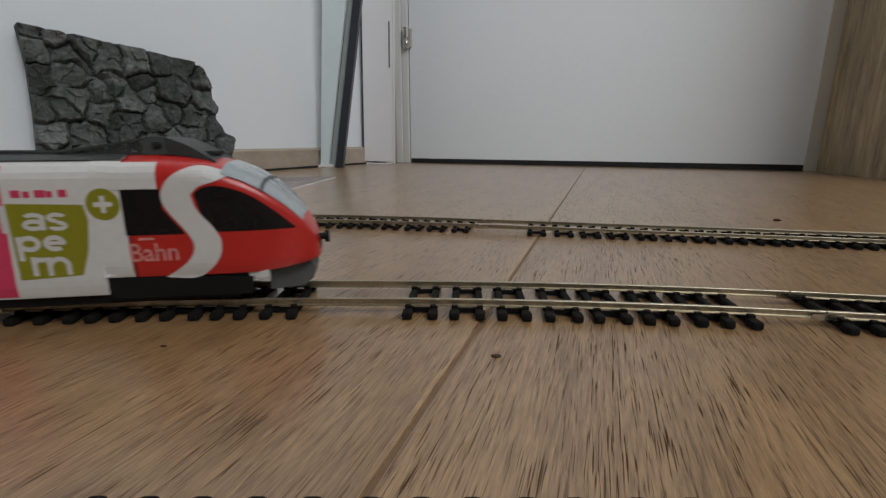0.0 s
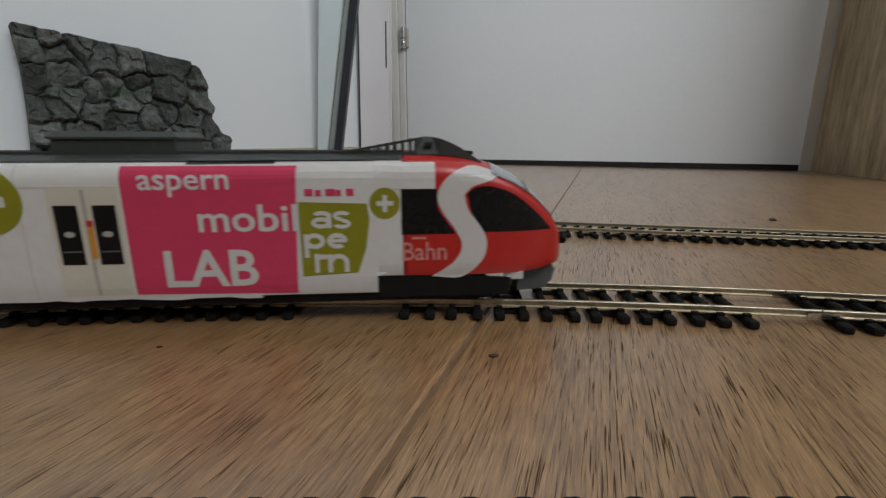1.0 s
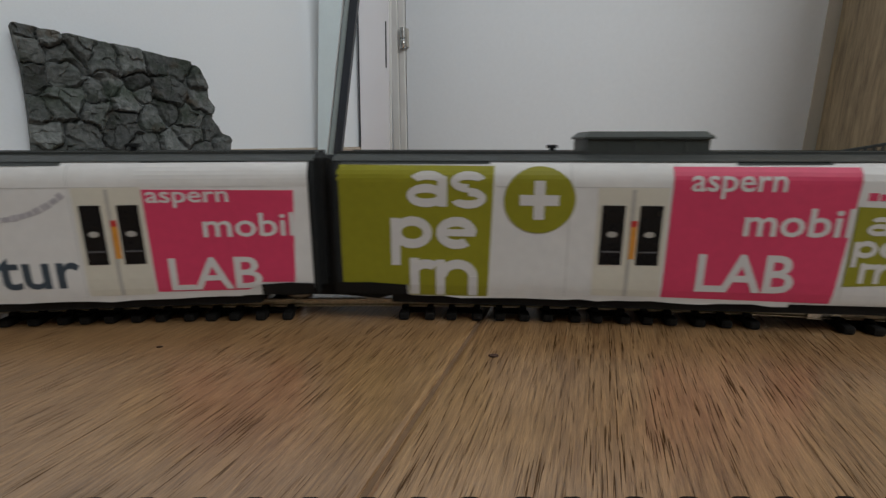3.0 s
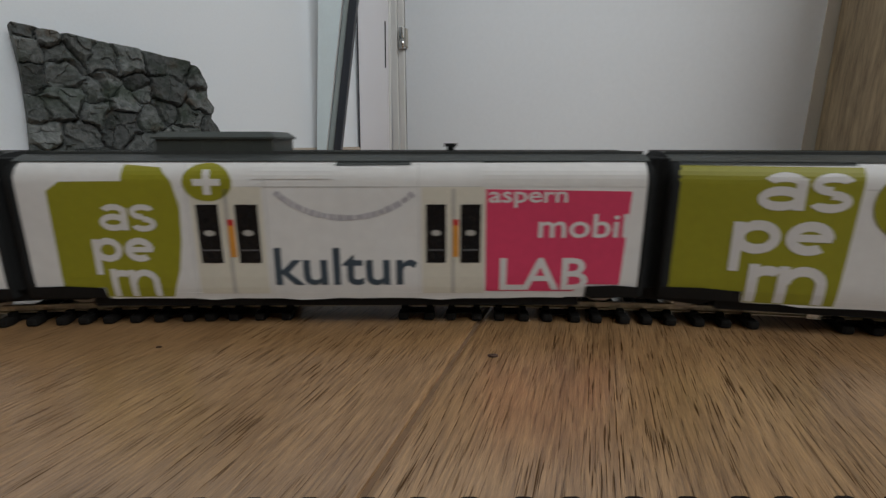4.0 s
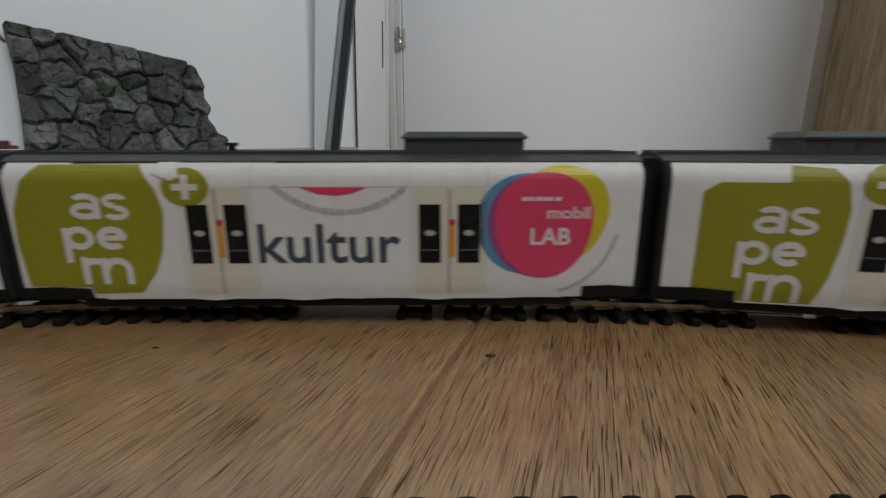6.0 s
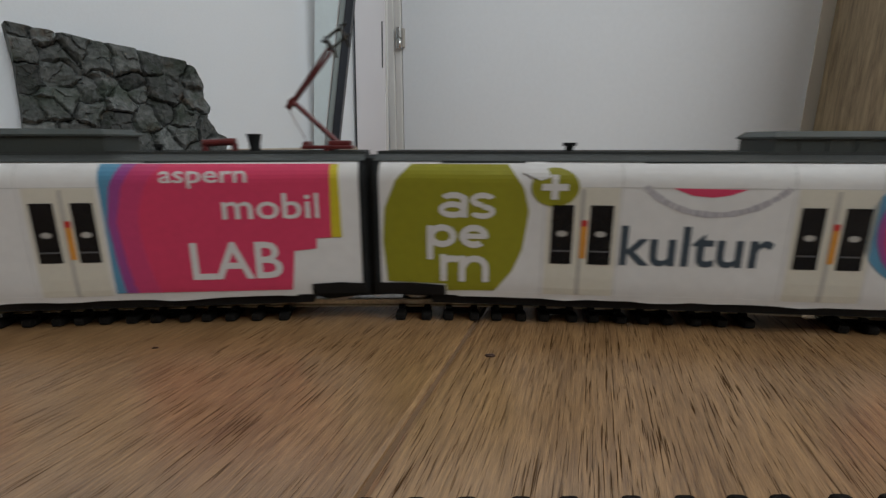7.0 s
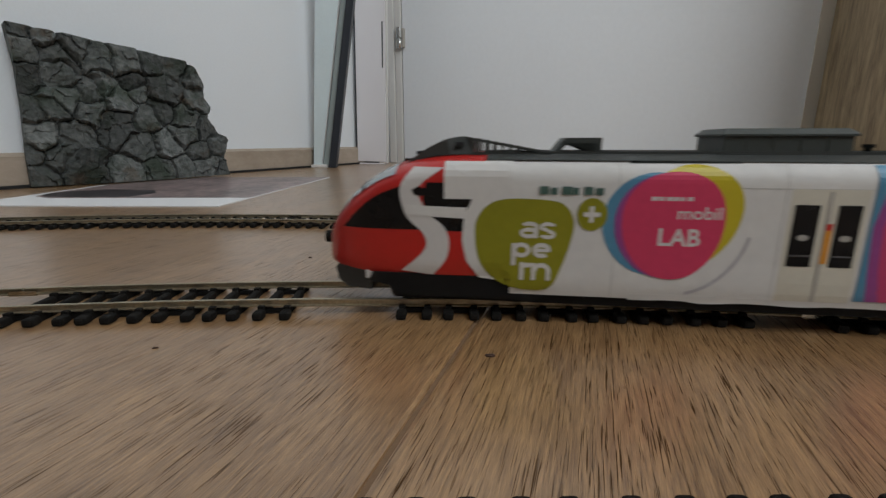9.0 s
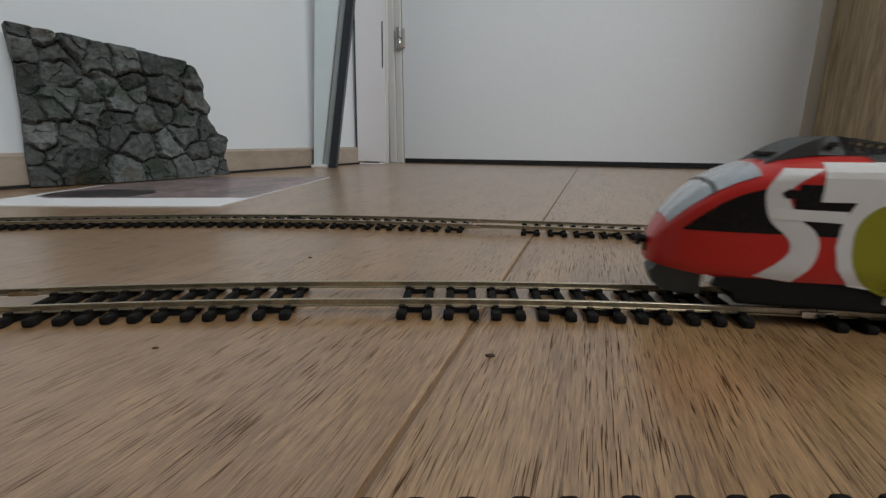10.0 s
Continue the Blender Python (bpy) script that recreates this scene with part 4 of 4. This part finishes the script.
def smile(car, cx, cz, r, rz, a0, a1):
    """A curved line of small unreadable writing."""
    rnd = random.Random(3)
    a = a0
    while a < a1:
        w = rnd.uniform(2.0, 6.0)
        decal("unreadable_line", band(cx, cz, r, a, min(a + w, a1), rnd.uniform(1.2, 1.7), 4, rz), M_FAINT, car, 1)
        a += w + rnd.uniform(0.4, 1.0)


def seams(car, xs, x0, x1, dark=()):
    """Fold along the shoulder, joints between the paper pieces, and places where the roof shows over the paper's edge."""
    decal("paper_fold", rect(x0, x1, 38.9, 39.15), M_FOLD, car, 0.7)
    for x in xs:
        decal("paper_joint", rect(x - 0.12, x + 0.12, 9.4, 44.8), M_FOLD, car, 0.7)
    for a, b, z in dark:
        decal("roof_edge", [(a, z), (b, z + 0.15), (b - 0.4, 45.6), (a + 0.4, 45.6)], M_ROOF, car, 2.4)


def pink_panel(car, pts, rows, layer=1):
    p = decal("panel_sticker", pts, M_PINK, car, layer, "pink rectangular sticker with white lettering")
    for text, x0, x1, z0, z1, heavy in rows:
        writing(text, x0, x1, z0, z1, M_LETTER, p, layer + 1, heavy)
    return p


def build_car_a():
    NOSED[0], FIT[0] = True, FIT_A
    car = car_base("leading white model train car with red nose and pink sticker", 0, 206, (2.5, 161.8))
    part("rear_collar", shell([2.4, 5.0], 0.0, 1.0, 0.12), M_BELLOWS, car, "black end collar", True)
    head(car, 1, S_A, SCREEN, [(165.4, 38), (175, 38), (175.2, 32.5), (180, 25.6), (165.4, 25.6)])
    writing("Bahn", 165.6, 177.6, 18.2, 23.4, M_WORN, car, 2.2)
    decal("unreadable_line", rect(168.2, 172.0, 24.2, 24.9), M_WORN, car, 2.2)
    decal("patch_sticker", rect(163, 174.5, 38, 45.0), M_PAPER, car, 3, "white paper patch")
    decal("patch_sticker", [(137.8, 9.4), (157.8, 9.4), (158.2, 14.0), (165.2, 14.0), (165.2, 45.2), (137.8, 45.2)], M_PAPER, car, 1, "white paper patch")
    p = decal("panel_sticker", [(5.2, 11.3), (23.9, 12.0), (24.4, 8.9), (45.9, 9.0), (47.0, 44.2), (5.2, 44.4)], M_GREEN, car, 1, "olive green sticker with a white emblem")
    emblem(19.0, 44.4, 9.2, 44.2, p)
    plus_disc(car, 58.7, 35.6, 9.1, 8.6)
    pink_panel(car, [(91.2, 10.2), (136.0, 9.5), (137.7, 44.2), (91.2, 44.2)], [("aspern", 95.8, 120, 36.4, 42.1, 0.012), ("mobil", 110.6, 137.4, 27.0, 34.3, 0.014), ("LAB", 100.0, 125.8, 12.1, 22.3, 0.02)])
    p = decal("logo_sticker", [(137.8, 14.4), (153.0, 15.2), (155.4, 22), (156.6, 30), (156.0, 34.2), (137.8, 34.8)], M_GREEN, car, 2, "olive green rounded sticker with a white emblem")
    emblem(138.3, 151.2, 15.4, 33.0, p, 3)
    for k, w in enumerate((2.2, 1.6, 2.6, 1.4, 2.0)):
        decal("unreadable_line", rect(139.6 + 2.75 * k, 139.6 + 2.75 * k + w, 36.3, 38.2 - 0.3 * (k % 2)), M_PINK, car, 2)
    plus_disc(car, 160.9, 34.2, 4.2, 4.2)
    car_door(car, (74.5, 80.2, 83.8, 89.4))
    roof_box(car, 69.5, 102.5)
    roof_knob(car, 62.6, 49.4, 1.5)
    gangway(car, 2.4, -1)
    seams(car, (66.5, 92.0), 47.5, 91.0, ((5.5, 46, 44.5), (108, 132, 44.6)))
    skirt_cut(car, 3.4, 23.9)
    bogie(car, 0.0)
    bogie(car, 155.0)
    part("bogie_cover", prism([(155 * MM, 7.4 * MM), (192 * MM, 7.4 * MM), (192.5 * MM, 12.2 * MM), (173 * MM, 13.6 * MM), (154.5 * MM, 13.8 * MM)], -15.6 * MM, -14.6 * MM, "y"), M_UNDER, car, "black skirt over the bogie")
    return car


def build_car_b():
    NOSED[0], FIT[0] = False, FIT_B
    car = car_base("middle white model train car with dark word and pink sticker", 0, 170, (2.5, 168.2))
    for s in ((2.4, 4.8), (166.8, 168.3)):
        part("end_collar", shell(s, 0.0, 1.0, 0.12), M_BELLOWS, car, "black end collar", True)
    p = decal("logo_sticker", [(12.6, 11.9), (23.8, 12.1), (23.8, 9.1), (41.7, 9.3), (44.4, 17), (45.8, 25), (46.4, 34), (45, 40.5), (42.1, 43.9), (32.9, 44.6), (32.6, 40.5), (16.6, 40.4), (12.8, 38.0)], M_GREEN, car, 1, "olive green sticker with a white emblem")
    emblem(22.0, 39.6, 9.5, 35.6, p)
    plus_disc(car, 53.7, 40.2, 5.8, 4.8)
    car_door(car, (50.5, 55.7, 59.6, 64.9))
    car_door(car, (109.3, 114.5, 118.3, 123.6))
    smile(car, 88.0, 52.0, 25.0, 21.0, -137, -44)
    writing("kultur", 68.0, 106.9, 12.6, 23.0, M_INK, car, 1, 0.015)
    pink_panel(car, [(125.2, 10.9), (148.1, 10.7), (152.0, 12.8), (160.4, 12.6), (161.6, 37.8), (124.8, 38.4)], [("aspern", 125.6, 145.4, 33.6, 37.8, 0.01), ("mobil", 138.4, 161.2, 25.6, 32.0, 0.01), ("LAB", 128.8, 152.0, 11.2, 20.2, 0.015)])
    decal("patch_sticker", rect(123.6, 166.2, 39.0, 45.0), M_PAPER, car, 1, "white paper patch")
    decal("patch_sticker", rect(64, 85, 41.0, 45.0), M_PAPER, car, 1, "white paper patch")
    roof_box(car, 36.5, 69.5)
    roof_knob(car, 116.5, 49.8, 1.8)
    seams(car, (48.4, 67.0, 107.4), 47, 124, ((85.5, 105.5, 44.3), (124, 150, 45.0)))
    skirt_cut(car, 3.4, 23.8)
    skirt_cut(car, 151.6, 166.6)
    gangway(car, 2.4, -1)
    gangway(car, 168.3, 1)
    return car


def build_car_c():
    NOSED[0], FIT[0] = False, FIT_C
    car = car_base("middle white model train car with dark word and round pink sticker", 0, 170, (2.5, 168.6))
    for s in ((2.4, 4.4), (167.8, 168.7)):
        part("end_collar", shell(s, 0.0, 1.0, 0.12), M_BELLOWS, car, "black end collar", True)
    p = decal("logo_sticker", [(6.1, 12.7), (21.5, 12.4), (22.0, 10.4), (34.3, 10.8), (38.6, 16.5), (41.0, 22.5), (42.4, 32.7), (41, 38.5), (37.0, 44.6), (12.5, 44.6), (8.6, 40.5), (5.6, 33), (5.0, 24)], M_GREEN, car, 1, "olive green rounded sticker with a white emblem")
    emblem(16.2, 33.6, 13.2, 38.4, p)
    plus_disc(car, 48.4, 39.0, 5.7, 4.9)
    decal("patch_sticker", [(40.6, 42.6), (45.0, 40.6), (47.4, 41.6), (46.0, 45.2), (41.5, 45.2)], M_PAPER, car, 4.5, "torn white paper patch")
    car_door(car, (48.0, 53.2, 57.0, 62.4))
    car_door(car, (109.3, 114.7, 118.9, 124.4))
    smile(car, 88.0, 52.5, 24.0, 20.0, -139, -42)
    decal("lips_print", [(76.8, 39.0), (82, 37.2), (87, 36.8), (91, 37.3), (95.4, 38.8)], M_PINK, car, 1)
    writing("kultur", 64.6, 104.2, 18.8, 29.4, M_INK, car, 1, 0.015)
    blob(car, 140.8, 28.7)
    roof_box(car, 105.0, 138.8)
    roof_knob(car, 56.0, 50.0, 1.9)
    seams(car, (46.0, 64.0, 107.0, 126.0), 55, 126, ((20, 44, 44.8), (70, 96, 45.0)))
    skirt_cut(car, 3.4, 21.6)
    skirt_cut(car, 152.0, 166.8)
    gangway(car, 2.4, -1)
    gangway(car, 168.7, 1)
    bogie(car, 170.2)
    return car


def build_car_d():
    NOSED[0], FIT[0] = True, FIT_D
    car = car_base("trailing white model train car with red nose and raised pantograph", -206, 0, (-161.8, -2.5))
    part("end_collar", shell([-4.0, -2.4], 0.0, 1.0, 0.12), M_BELLOWS, car, "black end collar", True)
    h = head(car, -1, S_D, SCREEN_D, [(-183.5, 35.2), (-182.5, 39.6), (-176, 39.6), (-169.5, 39), (-169.5, 35), (-172, 26.4), (-179.6, 26.4), (-182.6, 31)])
    decal("window_corner", [(-186.4, 37.4), (-184.9, 38.5), (-182.8, 38.0), (-180.8, 39.3), (-180.8, 35.5), (-183.4, 36.0), (-185.6, 36.1)], M_BLACK, h, 3, "black window corner")
    decal("patch_sticker", [(-188, 30.6), (-171.4, 30.0), (-171.0, 33.0), (-188.4, 33.4)], M_PAPER, h, 3, "torn white paper strip")
    decal("patch_sticker", [(-177.6, 35.3), (-160, 35.3), (-160, 45.2), (-177.6, 45.2)], M_PAPER, car, 3, "white paper patch")
    decal("patch_sticker", [(-169.6, 35.4), (-171.9, 30), (-172.4, 24), (-171, 18), (-167.4, 13.4), (-160, 12.6), (-160, 35.4)], M_PAPER, car, 2.5, "white paper patch")
    p = decal("logo_sticker", smooth([(-168.6, 24.5), (-168.4, 29.5), (-165.2, 33.8), (-159.5, 35.6), (-148, 35.3), (-143.6, 33.8), (-141.3, 29.8), (-142.0, 24), (-144.4, 16.5), (-147.8, 10.9), (-157.4, 10.9), (-164.0, 14.0), (-167.6, 19)], 3), M_GREEN, car, 3.2, "olive green rounded sticker with a white emblem")
    emblem(-158.4, -146.4, 13.4, 30.2, p, 4.2)
    plus_disc(car, -136.8, 31.8, 3.9, 4.3)
    for k, w in enumerate((2.4, 1.8, 2.8, 1.6, 2.4, 2.0)):
        decal("unreadable_line", rect(-151 + 2.95 * k, -151 + 2.95 * k + w, 36.9, 39.0 - 0.3 * (k % 2)), M_TEAL, car, 3.4)
    blob(car, -116.6, 29.0)
    car_door(car, (-87.0, -81.4, -77.4, -72.2), 19.6, 35.2)
    p = pink_panel(car, [(-69.0, 10.9), (-25.4, 10.6), (-24.2, 21.6), (-18.6, 22.2), (-18.4, 25.0), (-11.6, 25.2), (-11.6, 44.6), (-69.0, 44.8)], [("aspern", -55.2, -34.4, 38.6, 43.0, 0.01), ("mobil", -41, -17.2, 30.4, 37.2, 0.01), ("LAB", -49.8, -27.4, 14.2, 24.4, 0.015)], 1.5)
    decal("blue_rim", [(-70.0, 10.9), (-66.2, 10.9), (-67.6, 19), (-68.6, 30), (-66.6, 39), (-63.5, 44.8), (-70.0, 44.8)], M_BLUE, p, 2.2)
    decal("violet_rim", [(-67.4, 10.9), (-64.4, 10.9), (-66.0, 19), (-67.0, 30), (-64.6, 39), (-61.2, 44.8), (-64.6, 44.8), (-67.6, 39), (-69.2, 30), (-68.4, 19)], M_VIOLET, p, 2.9)
    decal("magenta_rim", smooth([(-64.6, 10.9), (-58.5, 10.9), (-60.6, 19), (-61.6, 30), (-59.0, 39), (-54.5, 44.8), (-61.4, 44.8), (-64.8, 39), (-67.2, 30), (-66.2, 19)], 3, True), M_MAGENTA, p, 2.5)
    decal("yellow_rim", [(-13.8, 25.2), (-10.6, 25.2), (-10.9, 44.5), (-13.4, 44.5)], M_YELLOW, p, 2.2)
    roof_box(car, -101.5, -69.5, 53.6)
    duct = [(-144, 47.0), (-140.6, 51.3), (-131, 51.3), (-131, 47.0), (-132.3, 47.0), (-132.3, 49.9), (-140.0, 49.9), (-142.4, 47.0)]
    bm = prism([(a * MM, b * MM) for a, b in duct], -7 * MM, 7 * MM, "y")
    bmesh.ops.triangulate(bm, faces=[fc for fc in bm.faces if len(fc.verts) > 4], ngon_method="EAR_CLIP")
    part("air_duct", bm, M_ROOFBOX, car, "dark grey open roof duct")
    roof_knob(car, -61.0, 49.6, 1.4)
    # insulator and the folded second arm
    bm = rod((-34.6 * MM, 0, 47 * MM), (-34.6 * MM, 0, 50.0 * MM), 1.5 * MM, 14)
    rod((-34.6 * MM, 0, 50.0 * MM), (-34.6 * MM, 0, 52.4 * MM), 1.6 * MM, 14, bm, 2.1 * MM)
    part("insulator", bm, M_BELLOWS, car, "black insulator")
    bm = rod((-48.4 * MM, 0, 47.0 * MM), (-48.4 * MM, 0, 50.2 * MM), 0.9 * MM, 10)
    rod((-40.2 * MM, 0, 47.0 * MM), (-40.2 * MM, 0, 49.8 * MM), 0.9 * MM, 10, bm)
    rod((-48.8 * MM, 0, 49.8 * MM), (-39.8 * MM, 0, 50.3 * MM), 1.0 * MM, 10, bm)
    part("roof_switch", bm, M_PANTO, car, "red-brown roof switch")
    pantograph(car)
    seams(car, (-130.6, -89.5), -131, -70, ((-128, -100, 44.9), (-60, -20, 45.0)))
    skirt_cut(car, -20.4, -3.4)
    gangway(car, -2.4, 1)
    bogie(car, 0.0)
    bogie(car, -155.0)
    part("bogie_cover", prism([(-145 * MM, 8.6 * MM), (-146.5 * MM, 12.6 * MM), (-150 * MM, 13.4 * MM), (-173 * MM, 14.2 * MM), (-194 * MM, 13.6 * MM), (-195 * MM, 11.2 * MM), (-189 * MM, 9.8 * MM), (-188 * MM, 7.2 * MM), (-147 * MM, 7.2 * MM)], -15.6 * MM, -14.6 * MM, "y"), M_UNDER, car, "black skirt over the bogie")
    return car


def pantograph(car):
    def v(x, z, y=0):
        return Vector((x, y, z)) * MM

    base = bmesh.new()
    box(-20.6 * MM, -6.4 * MM, -5 * MM, 5 * MM, 48.2 * MM, 49.2 * MM, 0.3 * MM, base)
    box(-13.5 * MM, -7.0 * MM, -3 * MM, 3 * MM, 49.0 * MM, 50.6 * MM, 0.5 * MM, base)
    rod(v(-19.5, 49.6, -4), v(-19.5, 49.6, 4), 0.8 * MM, 10, base)
    for y in (-4, 4):
        for x in (-13.6,):
            rod(v(x, 46.8, y), v(x, 48.4, y), 1.0 * MM, 12, base)
    b = part("pantograph_base", base, M_PANTO, car, "red-brown pantograph base")
    arm = rod(v(-11.2, 50.2), v(-23.2, 61.6), 0.75 * MM, 10)
    rod(v(-23.2, 61.0, -2), v(-23.2, 61.0, 2), 0.9 * MM, 10, arm)
    part("lower_arm", arm, M_PANTO, b)
    arm = rod(v(-24.6, 59.4), v(-22.4, 62.2), 0.9 * MM, 8)
    for s in (-1, 1):
        rod(v(-22.6, 62.0, s * 0.5), v(-11.6, 75.6, s * 2.6), 0.42 * MM, 8, arm)
    rod(v(-22.0, 61.6), v(-11.4, 74.4), 0.3 * MM, 6, arm)
    part("upper_arm", arm, M_PANTO, b)
    part("guide_rod", rod(v(-19.6, 49.8), v(-24.4, 59.4), 0.18 * MM, 6), M_FAINT, b)
    hd = bmesh.new()
    for x, z in ((-11.8, 76.8), (-8.0, 79.8)):
        rod(v(x, z, -7.5), v(x, z, 7.5), 0.45 * MM, 8, hd)
        for s in (-1, 1):
            rod(v(x, z, s * 7.5), v(x + 0.3, z - 1.6, s * 10.5), 0.45 * MM, 8, hd)
    for s in (-1, 1):
        rod(v(-13.0, 76.0, s * 6), v(-6.6, 80.8, s * 6), 0.4 * MM, 8, hd)
        rod(v(-11.8, 75.4, s * 2.6), v(-11.8, 76.8, s * 6), 0.4 * MM, 8, hd)
    part("pantograph_head", hd, M_PANHEAD, b, "dark pantograph head")


CAR_A, CAR_B, CAR_C, CAR_D = build_car_a(), build_car_b(), build_car_c(), build_car_d()


# ---- small marks on the floor ----
def crumb(x, y, r, seed=1):
    bm = bmesh.new()
    bmesh.ops.create_icosphere(bm, subdivisions=2, radius=r)
    rnd = random.Random(seed)
    for v in bm.verts:
        k = 0.7 + 0.5 * rnd.random()
        v.co = Vector((v.co.x * k * 1.5, v.co.y * k, v.co.z * k * 0.45))
    o = part("crumb", bm, mat("crumb_brown", (0.06, 0.03, 0.02), 0.8, vary=0.3))
    o.location = (x, y, r * 0.3)
    tagged(o, "small dark brown crumb lying on the floor", "crumb", group="crumbs on the floor")


for i, (x, y, r) in enumerate([(0.0113, 0.0992, 0.0008), (-0.059, 0.193, 0.0006), (0.213, 0.2915, 0.0018), (0.290, 0.945, 0.004), (-0.072, 0.1035, 0.0005)]):
    crumb(x, y, r, seed=i)


# ---- motion of the train ----
def motions():
    steps = [i / 10 for i in range(101)]
    for car, a, b, o in ((CAR_A, JOINT_AB, JOINT_AB + PIVOT, JOINT_AB), (CAR_B, JOINT_BC, JOINT_AB, JOINT_BC),
                         (CAR_C, JOINT_CD, JOINT_BC, JOINT_CD), (CAR_D, JOINT_CD - PIVOT, JOINT_CD, JOINT_CD)):
        walk(car, [(t, car_pose(a, b, o, t)) for t in steps])
    turns = [i / 15 for i in range(151)]
    for w, x in WHEELS:
        walk(w, [(t, Matrix.Translation((x, 0, 9.7 * MM)) @ Matrix.Rotation((gone(t) - GONE[0]) / 5.1, 4, "Y")) for t in turns])


motions()
